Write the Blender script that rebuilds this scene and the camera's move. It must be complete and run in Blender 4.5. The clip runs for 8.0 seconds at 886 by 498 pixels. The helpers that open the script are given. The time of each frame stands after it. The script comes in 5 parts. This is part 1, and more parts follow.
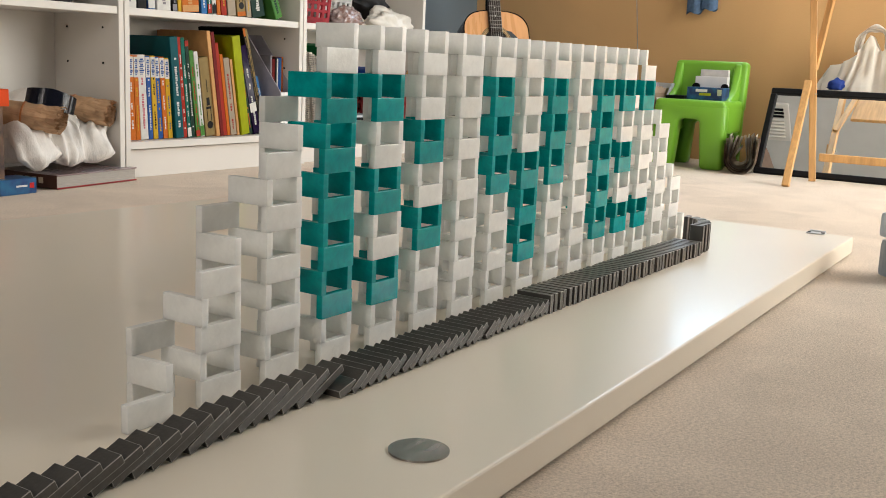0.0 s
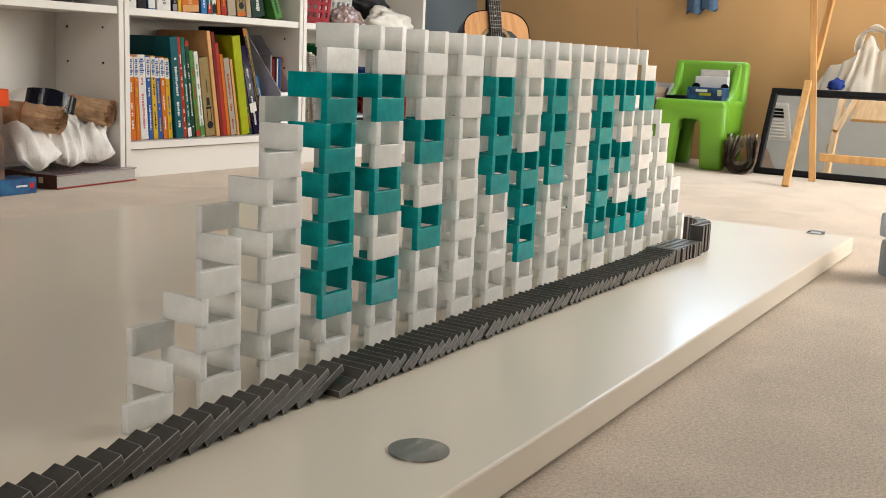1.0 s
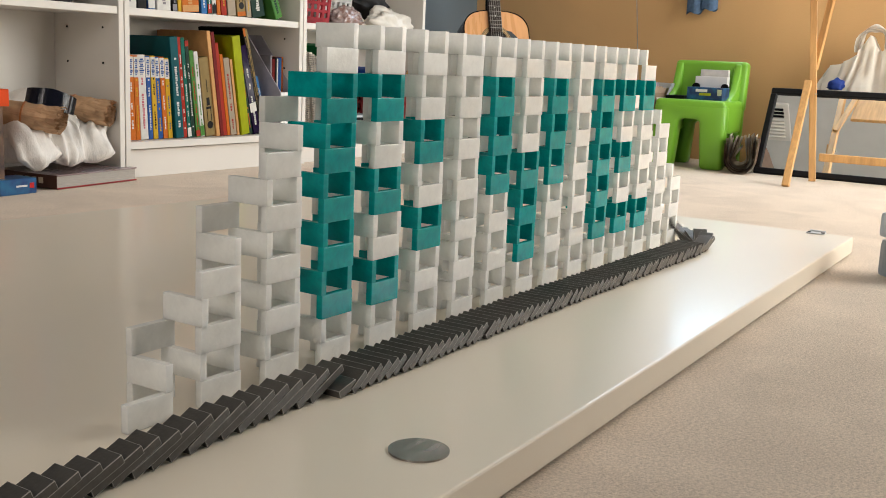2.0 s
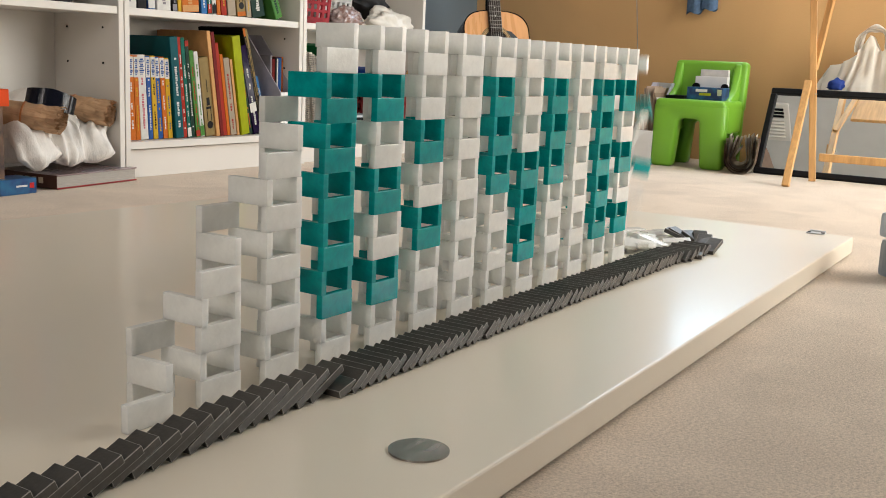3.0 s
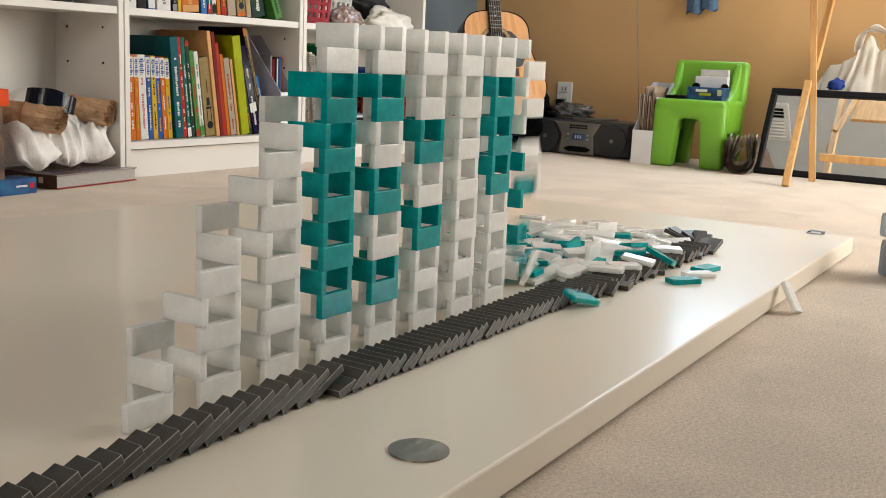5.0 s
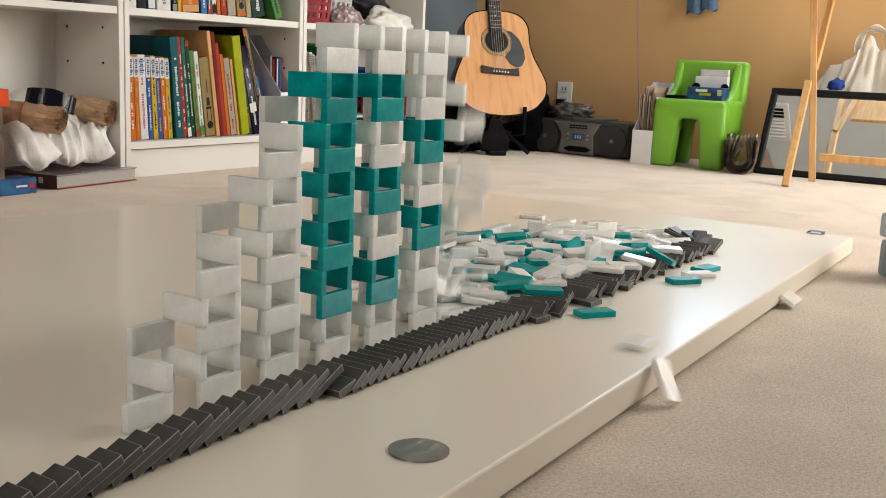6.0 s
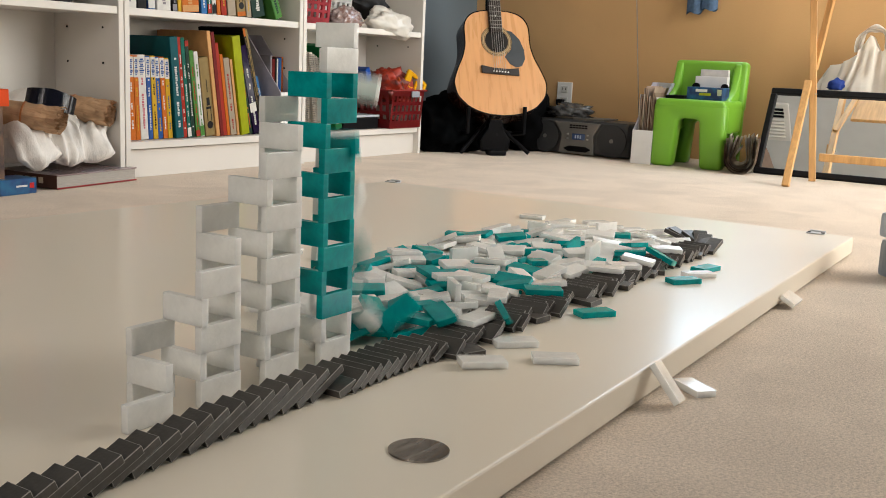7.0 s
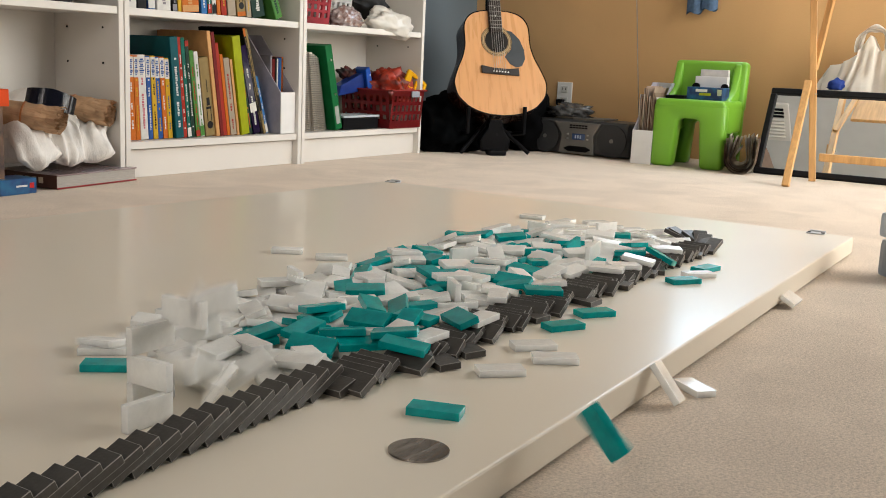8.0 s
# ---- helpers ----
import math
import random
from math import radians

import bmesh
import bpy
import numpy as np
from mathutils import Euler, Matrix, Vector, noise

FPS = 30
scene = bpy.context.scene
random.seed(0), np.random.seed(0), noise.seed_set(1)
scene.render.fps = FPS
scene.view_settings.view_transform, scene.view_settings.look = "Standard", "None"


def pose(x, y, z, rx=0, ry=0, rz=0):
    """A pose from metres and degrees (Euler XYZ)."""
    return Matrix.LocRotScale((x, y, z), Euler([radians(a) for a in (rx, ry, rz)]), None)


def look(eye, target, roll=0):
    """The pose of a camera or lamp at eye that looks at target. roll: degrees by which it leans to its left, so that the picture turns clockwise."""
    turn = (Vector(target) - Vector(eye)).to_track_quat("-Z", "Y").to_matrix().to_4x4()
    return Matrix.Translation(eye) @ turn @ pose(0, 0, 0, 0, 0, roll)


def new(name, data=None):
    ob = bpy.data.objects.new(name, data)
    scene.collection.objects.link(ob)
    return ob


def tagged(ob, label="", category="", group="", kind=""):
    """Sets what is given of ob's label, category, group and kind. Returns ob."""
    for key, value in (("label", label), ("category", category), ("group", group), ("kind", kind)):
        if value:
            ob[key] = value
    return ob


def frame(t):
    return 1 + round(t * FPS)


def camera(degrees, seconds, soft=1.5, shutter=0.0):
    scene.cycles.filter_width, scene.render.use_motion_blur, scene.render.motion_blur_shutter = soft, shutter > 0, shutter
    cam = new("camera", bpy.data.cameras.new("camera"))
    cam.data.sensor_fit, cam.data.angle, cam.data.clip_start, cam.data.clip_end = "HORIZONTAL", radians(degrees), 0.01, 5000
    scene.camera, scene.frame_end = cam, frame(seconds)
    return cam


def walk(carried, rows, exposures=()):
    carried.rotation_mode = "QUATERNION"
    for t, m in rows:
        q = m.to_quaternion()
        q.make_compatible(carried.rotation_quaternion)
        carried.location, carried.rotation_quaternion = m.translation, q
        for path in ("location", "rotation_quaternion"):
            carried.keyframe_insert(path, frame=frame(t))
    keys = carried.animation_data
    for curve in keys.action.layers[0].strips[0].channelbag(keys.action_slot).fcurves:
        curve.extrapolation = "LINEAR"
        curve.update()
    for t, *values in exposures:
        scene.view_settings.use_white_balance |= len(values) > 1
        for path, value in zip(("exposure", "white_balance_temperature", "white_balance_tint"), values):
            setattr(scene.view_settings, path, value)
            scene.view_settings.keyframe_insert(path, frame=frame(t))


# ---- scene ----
cam = camera(47.05, 8.0, soft=0.95, shutter=0.85)
EYE = pose(-0.5239, -0.6113, 0.3408, 79.590, -2.5205, -57.6704)
walk(cam, [(0.0, EYE), (8.0, EYE)], exposures=[(0.0, 0.0), (8.0, 0.0)])

# ---- light ----
world = bpy.data.worlds.new("sky")
scene.world = world
world.use_nodes = True
wn = world.node_tree
sky = wn.nodes.new("ShaderNodeTexSky")
sky.sky_type, sky.sun_disc = "NISHITA", False
sky.sun_elevation, sky.sun_rotation = radians(38), radians(150)
wn.links.new(sky.outputs[0], wn.nodes["Background"].inputs[0])
wn.nodes["Background"].inputs[1].default_value = 0.12


def window_light(name, m, w, h, power, color):
    data = bpy.data.lights.new(name, "AREA")
    data.shape, data.size, data.size_y, data.energy, data.color = "RECTANGLE", w, h, power, color
    ob = new(name, data)
    ob.matrix_world = m
    return ob


# daylight standing in the openings of the south and east windows
window_light("window_light", look((2.5, -1.44, 1.1), (2.45, 0.0, 0.45)), 1.5, 1.5, 61, (1.0, 0.955, 0.875))
window_light("window_light", look((3.55, 0.27, 1.2), (1.5, 0.1, 0.7)), 1.06, 1.04, 19, (0.70, 0.86, 1.0))
# fill lamp added in the west to brighten the near left side
window_light("window_light", look((-2.36, -0.3, 1.5), (0.0, 0.0, 1.0)), 1.3, 1.2, 26, (1.0, 0.90, 0.80))

# ---- materials ----


def mat(name, color, rough=0.5, metal=0.0, vary=0.12, scale=20.0, bump=0.0, bump_scale=200.0, color2=None, sss=0.0, spec=0.5,
        coat=0.0, stretch=(1, 1, 1), per_object=0.0, clear=0.0, sheen=0.0, blotch=0.0, blotch_scale=3.0, coat_rough=0.03):
    m = bpy.data.materials.new(name)
    m.use_nodes = True
    nt = m.node_tree
    b = nt.nodes["Principled BSDF"]
    tc = nt.nodes.new("ShaderNodeTexCoord")
    mp = nt.nodes.new("ShaderNodeMapping")
    mp.inputs["Scale"].default_value = stretch
    nt.links.new(tc.outputs["Object"], mp.inputs[0])
    nz = nt.nodes.new("ShaderNodeTexNoise")
    nz.inputs["Scale"].default_value, nz.inputs["Detail"].default_value = scale, 6
    nt.links.new(mp.outputs[0], nz.inputs["Vector"])
    ramp = nt.nodes.new("ShaderNodeMix")
    ramp.data_type = "RGBA"
    c2 = color2 or tuple(max(0.0, c * (1 - 2 * vary)) for c in color)
    ramp.inputs[6].default_value = (*c2, 1)
    ramp.inputs[7].default_value = (*color, 1)
    cr = nt.nodes.new("ShaderNodeMapRange")
    cr.inputs[1].default_value, cr.inputs[2].default_value = 0.32, 0.62
    nt.links.new(nz.outputs[0], cr.inputs[0])
    nt.links.new(cr.outputs[0], ramp.inputs[0])
    out = ramp.outputs[2]
    if per_object:
        oi = nt.nodes.new("ShaderNodeObjectInfo")
        hs = nt.nodes.new("ShaderNodeHueSaturation")
        mr = nt.nodes.new("ShaderNodeMapRange")
        mr.inputs[3].default_value, mr.inputs[4].default_value = 1 - per_object, 1 + per_object
        nt.links.new(oi.outputs["Random"], mr.inputs[0])
        nt.links.new(mr.outputs[0], hs.inputs["Value"])
        nt.links.new(out, hs.inputs["Color"])
        out = hs.outputs[0]
    if blotch:
        n3 = nt.nodes.new("ShaderNodeTexNoise")
        n3.inputs["Scale"].default_value, n3.inputs["Detail"].default_value, n3.inputs["Distortion"].default_value = blotch_scale, 5, 1.2
        nt.links.new(mp.outputs[0], n3.inputs["Vector"])
        m3 = nt.nodes.new("ShaderNodeMapRange")
        m3.inputs[1].default_value, m3.inputs[2].default_value = 0.3, 0.7
        m3.inputs[3].default_value, m3.inputs[4].default_value = 1 - 2 * blotch, 1.0
        nt.links.new(n3.outputs[0], m3.inputs[0])
        h3 = nt.nodes.new("ShaderNodeHueSaturation")
        nt.links.new(m3.outputs[0], h3.inputs["Value"])
        nt.links.new(out, h3.inputs["Color"])
        out = h3.outputs[0]
    nt.links.new(out, b.inputs["Base Color"])
    b.inputs["Metallic"].default_value = metal
    rr = nt.nodes.new("ShaderNodeMapRange")
    rr.inputs[3].default_value, rr.inputs[4].default_value = max(0.02, rough - 0.06), min(1.0, rough + 0.06)
    nt.links.new(nz.outputs[0], rr.inputs[0])
    nt.links.new(rr.outputs[0], b.inputs["Roughness"])
    b.inputs["Specular IOR Level"].default_value = spec
    b.inputs["Coat Weight"].default_value = coat
    b.inputs["Coat Roughness"].default_value = coat_rough
    b.inputs["Transmission Weight"].default_value = clear
    b.inputs["Sheen Weight"].default_value = sheen
    b.inputs["Sheen Tint"].default_value = (*color, 1)
    if sss:
        b.inputs["Subsurface Weight"].default_value = sss
        b.inputs["Subsurface Radius"].default_value = (0.012, 0.012, 0.012)
        b.inputs["Subsurface Scale"].default_value = 1.0
    if bump:
        n2 = nt.nodes.new("ShaderNodeTexNoise")
        n2.inputs["Scale"].default_value, n2.inputs["Detail"].default_value = bump_scale, 4
        nt.links.new(mp.outputs[0], n2.inputs["Vector"])
        bp = nt.nodes.new("ShaderNodeBump")
        bp.inputs["Strength"].default_value, bp.inputs["Distance"].default_value = min(1.0, bump), 0.004
        nt.links.new(n2.outputs[0], bp.inputs["Height"])
        nt.links.new(bp.outputs[0], b.inputs["Normal"])
    return m


M_CARPET = mat("carpet", (0.80, 0.685, 0.57), 0.95, blotch=0.10, blotch_scale=5.0, vary=0.14, scale=260, bump=0.5, bump_scale=420, spec=0.1, sheen=0.5)
M_BOARD = mat("lacquer", (0.84, 0.76, 0.63), 0.42, vary=0.008, scale=1.5, spec=0.75, coat=0.45, coat_rough=0.155)
M_WALL_TAN = mat("tan_paint", (0.66, 0.41, 0.19), 0.8, vary=0.03, scale=3, bump=0.12, bump_scale=220, spec=0.3, blotch=0.03, blotch_scale=2.0)
M_WALL_BLUE = mat("grey_blue_paint", (0.16, 0.20, 0.235), 0.8, vary=0.03, scale=3, bump=0.12, bump_scale=220, spec=0.3)
M_CEIL = mat("ceiling_paint", (0.62, 0.62, 0.60), 0.9, vary=0.03, scale=8, bump=0.2, bump_scale=150)
M_SHELF = mat("white_laminate", (0.75, 0.715, 0.665), 0.45, vary=0.02, scale=6)
M_DWHITE = mat("white_plastic", (0.875, 0.87, 0.83), 0.2, blotch=0.035, blotch_scale=70, vary=0.025, scale=60, bump=0.12, bump_scale=120, sss=0.9, per_object=0.03)
M_DTEAL = mat("teal_plastic", (0.0, 0.385, 0.385), 0.2, blotch=0.14, blotch_scale=70, vary=0.06, scale=60, bump=0.10, bump_scale=70, per_object=0.08, spec=0.2, sss=0.3)
M_DGREY = mat("grey_plastic", (0.064, 0.058, 0.052), 0.36, vary=0.1, scale=80, bump=0.12, bump_scale=160, per_object=0.1)
M_BLACK = mat("black_plastic", (0.004, 0.004, 0.005), 0.5, vary=0.1, spec=0.1)
M_GREY_EDGE = mat("light_grey_edge", (0.36, 0.34, 0.32), 0.45, vary=0.25, scale=120)
M_STEEL = mat("steel", (0.55, 0.53, 0.5), 0.3, metal=1.0, vary=0.1, scale=60)
M_FOIL = mat("brushed_foil", (0.40, 0.37, 0.35), 0.26, metal=1.0, vary=0.3, scale=25, bump=0.1, bump_scale=60, stretch=(1, 3, 1))
M_GREEN = mat("lime_plastic", (0.20, 0.48, 0.035), 0.38, vary=0.03, scale=9, bump=0.04, bump_scale=150)
M_PINE = mat("pine", (0.66, 0.37, 0.135), 0.5, vary=0.12, scale=14, stretch=(6, 6, 0.8), bump=0.06)
M_SPRUCE = mat("spruce_top", (0.76, 0.38, 0.155), 0.28, vary=0.05, scale=7, stretch=(9, 1, 0.5), coat=0.4)
M_MAHOG = mat("dark_mahogany", (0.035, 0.012, 0.008), 0.25, vary=0.2, coat=0.3)
M_PAPER = mat("paper", (0.74, 0.68, 0.60), 0.85, vary=0.08, scale=60)
M_WHITE = mat("white_card", (0.80, 0.79, 0.77), 0.6, vary=0.03)
M_MIRROR = mat("mirror", (0.86, 0.88, 0.88), 0.03, metal=1.0, vary=0.0)
for link in list(M_MIRROR.node_tree.links):
    if link.to_socket.name == "Roughness":
        M_MIRROR.node_tree.links.remove(link)
M_MIRROR.node_tree.nodes["Principled BSDF"].inputs["Roughness"].default_value = 0.005


# ---- mesh helpers ----


def box_bm(bm, size, m=None, bevel=0.0, seg=1):
    r = bmesh.ops.create_cube(bm, size=1.0, matrix=(m or Matrix()) @ Matrix.Diagonal((*size, 1)))
    if bevel:
        es = list({e for v in r["verts"] for e in v.link_edges})
        bmesh.ops.bevel(bm, geom=es, offset=bevel, segments=seg, affect="EDGES", profile=0.6)
    return bm


def box(size, m=None, bevel=0.0, seg=1):
    return box_bm(bmesh.new(), size, m, bevel, seg)


def cyl(bm, r, h, m=None, n=20, r2=None):
    bmesh.ops.create_cone(bm, cap_ends=True, segments=n, radius1=r, radius2=r if r2 is None else r2, depth=h, matrix=m or Matrix())
    return bm


def prism(pts, h, m=None, bevel=0.0):
    """A plate from an outline in x, y, raised by h along z."""
    bm = bmesh.new()
    vs = [bm.verts.new((x, y, 0)) for x, y in pts]
    f = bm.faces.new(vs)
    top = bmesh.ops.extrude_face_region(bm, geom=[f])["geom"]
    bmesh.ops.translate(bm, verts=[g for g in top if isinstance(g, bmesh.types.BMVert)], vec=(0, 0, h))
    bmesh.ops.recalc_face_normals(bm, faces=bm.faces[:])
    if bevel:
        es = [e for e in bm.edges if len(e.link_faces) == 2 and e.calc_face_angle(0) > 0.9]
        bmesh.ops.bevel(bm, geom=es, offset=bevel, segments=2, affect="EDGES", profile=0.5)
    if m is not None:
        bm.transform(m)
    return bm


def mesh_of(name, bm, material, smooth=False):
    me = bpy.data.meshes.new(name)
    bm.to_mesh(me)
    bm.free()
    me.materials.append(material)
    if smooth:
        for p in me.polygons:
            p.use_smooth = True
    return me


def part(name, bm, material, parent=None, label="", smooth=False):
    ob = new(name, mesh_of(name, bm, material, smooth))
    if parent is not None:
        ob.parent = parent
    if label:
        ob["label"] = label
    return ob


def thing(name, m, label, category, group="", kind=""):
    ob = new(name)
    ob.empty_display_size = 0.05
    ob.matrix_world = m
    return tagged(ob, label, category, group, kind)


def structure(name, bm, material, label=""):
    return tagged(part(name, bm, material), label, kind="structure")


def slab(name, lo, hi, material, label="", bevel=0.0):
    size = [b - a for a, b in zip(lo, hi)]
    mid = [(a + b) / 2 for a, b in zip(lo, hi)]
    return structure(name, box(size, pose(*mid), bevel), material, label)


# ---- the room ----
BT = 0.038                      # top of the board above the carpet
X_E, Y_N, X_W, Y_S, Z_C = 3.52, 1.78, -2.4, -1.5, 2.45
slab("floor", (X_W, Y_S, -0.12), (X_E, Y_N, 0.0), M_CARPET, "beige cut-pile carpet floor")
slab("ceiling", (X_W, Y_S, Z_C), (X_E, Y_N, Z_C + 0.1), M_CEIL)
slab("wall_north", (X_W - 0.1, Y_N, -0.12), (X_E + 0.1, Y_N + 0.1, Z_C + 0.1), M_WALL_BLUE, "grey-blue painted wall behind the bookshelves")


def wall_with_window(name, a0, a1, w0, w1, z0, z1, along_x, at, material=M_WALL_BLUE, label=""):
    bm = bmesh.new()
    for p0, p1, q0, q1 in ((a0, w0, -0.12, Z_C + 0.1), (w1, a1, -0.12, Z_C + 0.1), (w0, w1, -0.12, z0), (w0, w1, z1, Z_C + 0.1)):
        c = ((p0 + p1) / 2, at, (q0 + q1) / 2) if along_x else (at, (p0 + p1) / 2, (q0 + q1) / 2)
        s = (p1 - p0, 0.1, q1 - q0) if along_x else (0.1, p1 - p0, q1 - q0)
        box_bm(bm, s, pose(*c))
    return structure(name, bm, material, label)


wall_with_window("wall_south", X_W, X_E, 1.7, 3.3, 0.3, 1.9, True, Y_S - 0.05)
wall_with_window("wall_west", Y_S, Y_N, -1.0, 0.4, 0.9, 2.1, False, X_W - 0.05)
wall_with_window("wall_east", Y_S - 0.1, Y_N, -0.28, 0.82, 0.66, 1.74, False, X_E + 0.05, M_WALL_TAN, "tan painted wall behind guitar and chair")
# the west window is added around its fill lamp, out of view
for nm, m, w, h in (("window_3", pose(X_E + 0.065, 0.27, 1.2, 0, 0, 90), 1.1, 1.08), ("window_1", pose(2.5, Y_S - 0.05, 1.1), 1.6, 1.6), ("window_2", pose(X_W - 0.05, -0.3, 1.5, 0, 0, 90), 1.4, 1.2)):
    win = thing(nm, m, "white framed unseen window with clear panes", "window", kind="structure")
    bm = bmesh.new()
    for s, c in (((w, 0.06, 0.05), (0, 0, h / 2 - 0.025)), ((w, 0.06, 0.05), (0, 0, 0.025 - h / 2)), ((0.05, 0.06, h - 0.1), (w / 2 - 0.025, 0, 0)),
                 ((0.05, 0.06, h - 0.1), (0.025 - w / 2, 0, 0)), ((0.04, 0.05, h - 0.1), (0, 0, 0))):
        box_bm(bm, s, pose(*c))
    part("window_frame", bm, M_SHELF, win)

# ceiling vent, seen in the leaning mirror
vent = thing("ceiling_vent", pose(1.38, 1.17, Z_C - 0.011, 0, 90, 0), "white louvred ceiling vent", "vent")
part("frame", box((0.02, 0.36, 0.3), None, 0.004), M_SHELF, vent)
for i in range(9):
    part("slat", box((0.012, 0.3, 0.012), pose(0.015, 0, -0.11 + i * 0.0275, 0, 35, 0)), M_BLACK if i > 5 else M_SHELF, vent)

# ---- the board ----
board = thing("board", pose(0, 0, 0), "cream lacquered tabletop lying on the carpet", "tabletop")
part("top_panel", prism([(-0.65, -0.2645), (1.587, -0.25), (1.580, 0.8727), (-0.65, 1.054)], BT - 0.005, pose(0, 0, 0.005), 0.0024), M_BOARD, board)
# unseen black spacer, added to carry the panel above its shadow gap
part("underframe", box((2.1, 1.0, 0.0055), pose(0.46, 0.33, 0.00275)), M_BLACK, board)
bm = bmesh.new()
cyl(bm, 0.0245, 0.0016, pose(0.1165, -0.199, BT + 0.0008), 40)
part("hole_cover", bm, M_FOIL, board, "round silvery foil cover over a hole")
for x, y, r in ((1.612 - 0.045, 0.845, 0), (1.567, -0.183, 0)):
    bm = bmesh.new()
    box_bm(bm, (0.020, 0.036, 0.002), pose(x, y, BT + 0.0015, 0, 0, r), 0.0008)
    cyl(bm, 0.003, 0.03, pose(x + 0.0125, y, BT + 0.003, 90, 0, 0), 12)
    h = part("hinge", bm, mat("zinc", (0.72, 0.72, 0.73), 0.4, metal=0.5), board, "small steel hinge plate")
    # black discs stand in for the dark holes of the plate
    bm = bmesh.new()
    for k in (-0.013, 0.013):
        cyl(bm, 0.0035, 0.0012, pose(x - 0.003, y + k, BT + 0.0034), 10)
    part("screw", bm, M_BLACK, h)

# ---- dominoes ----
DL, DH, DT, PITCH = 0.048, 0.024, 0.0075, 0.0405
rng = random.Random(7)


def domino_mesh(name, material):
    return mesh_of(name, box((DL, DH, DT), None, 0.0006, 2), material)


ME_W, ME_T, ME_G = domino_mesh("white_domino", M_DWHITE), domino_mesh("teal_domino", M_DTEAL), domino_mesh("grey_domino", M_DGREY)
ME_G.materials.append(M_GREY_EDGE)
# the narrow bevel faces take the lighter grey
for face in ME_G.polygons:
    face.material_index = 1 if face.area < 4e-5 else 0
LOOK = {"w": ("white_domino", ME_W, "glossy white plastic domino of the stacked wall"),
        "t": ("teal_domino", ME_T, "glossy teal plastic domino of the stacked wall"),
        "g": ("grey_domino", ME_G, "dark grey plastic domino of the toppling row")}
GROUPS = {"w": "white dominoes of the wall", "t": "teal dominoes of the lettering", "g": "grey dominoes of the row"}


def domino(kind):
    name, me, label = LOOK[kind]
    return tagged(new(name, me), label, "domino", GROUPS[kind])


def axes(x, y, z, at):
    m = Matrix((x, y, z)).transposed().to_4x4()
    m.translation = at
    return m


def top_layer(k):
    """Layers of cross pieces on line k of the wall."""
    return max(0, min(14, 2 * k, 2 * (33 - k)))


TEAL = {6: range(3, 13), 8: (12, 11, 8, 7, 4, 3), 10: (10, 9, 6, 5), 14: range(7, 13), 16: range(3, 9), 18: range(7, 13),
        22: range(3, 13), 24: (12, 11, 8, 7, 4, 3), 26: (12, 11, 4, 3)}

# when the foot of line k gives way
KNOTS = ((33, 1.8), (32, 1.95), (30, 2.3), (28, 2.54), (27, 2.70), (26, 2.86), (25, 3.05), (24, 3.30), (23, 3.53), (22, 3.72), (21, 3.95), (20, 4.12), (19, 4.42),
         (18, 4.56), (17, 4.80), (12, 5.92), (11, 6.11), (10, 6.33), (9, 6.58), (8, 6.82), (7, 7.07), (6, 7.19), (5, 7.52), (4, 7.64), (3, 7.84), (2, 7.97), (1, 8.25), (0, 8.5))


def gives_way(k):
    for (k1, t1), (k0, t0) in zip(KNOTS, KNOTS[1:]):
        if k0 <= k <= k1:
            return t0 + (t1 - t0) * (k - k0) / (k1 - k0)
    return KNOTS[0][1] if k > 33 else KNOTS[-1][1]


def sway(k):
    """Small unevenness of the hand-built towers."""
    return 0.0012 * math.sin(k * 1.9), 0.0015 * math.sin(k * 0.37 + 0.6)


wall_pieces = []               # (object, start pose, time of fall, line, layer, kind)


def stack_wall():
    up = Vector((0, 0, 1))
    for k in range(0, 34):
        for layer in range(1, 15):
            cross = layer % 2 == 0
            if cross and layer > top_layer(k):
                continue
            if not cross and (k == 33 or layer > min(13, 2 * k + 1, 2 * (32 - k) + 1)):
                continue
            pair = k - k % 2
            front = k % 2 == 0
            teal = pair in TEAL and layer in TEAL[pair] and (cross or front)
            dx, dy = sway(k)
            near = 0.003 * max(0.0, 1 - k / 8)
            jx, jy, a = rng.gauss(0, 0.0003), rng.gauss(0, 0.0005), rng.gauss(0, 0.006)
            z = BT + (layer - 0.5) * DH
            if cross:
                m = axes(Vector((0, 1, 0)), up, Vector((1, 0, 0)), (k * PITCH + near + dx * 0.3 + jx, DL / 2 + dy + jy, z))
                t = gives_way(k)
            else:
                y = DT / 2 if front else DL - DT / 2
                m = axes(Vector((1, 0, 0)), up, Vector((0, -1, 0)), ((k + 0.5) * PITCH + near + jx, y + dy + jy, z))
                t = gives_way(k + 0.45)
            m = m @ Matrix.Rotation(a, 4, "Y")
            ob = domino("t" if teal else "w")
            ob.matrix_world = m
            wall_pieces.append([ob, m, t - 0.03 + 0.006 * layer + rng.uniform(0, 0.03), k, layer, "t" if teal else "w"])


stack_wall()

# the row of grey dominoes: upright slim ones first, then ones on their long edge, then a turn of upright ones
row_pieces = []                # (object, foot x, foot y, heading, tall, time of fall, lean at rest)
ROW_T = ((-1.0, -9.0), (0.56, -0.05), (0.85, 0.4), (1.05, 1.0), (1.14, 1.4), (1.19, 1.6), (1.26, 1.78), (1.32, 1.95))


def row_time(x):
    for (x0, t0), (x1, t1) in zip(ROW_T, ROW_T[1:]):
        if x0 <= x <= x1:
            return t0 + (t1 - t0) * (x - x0) / (x1 - x0)
    return ROW_T[-1][1]


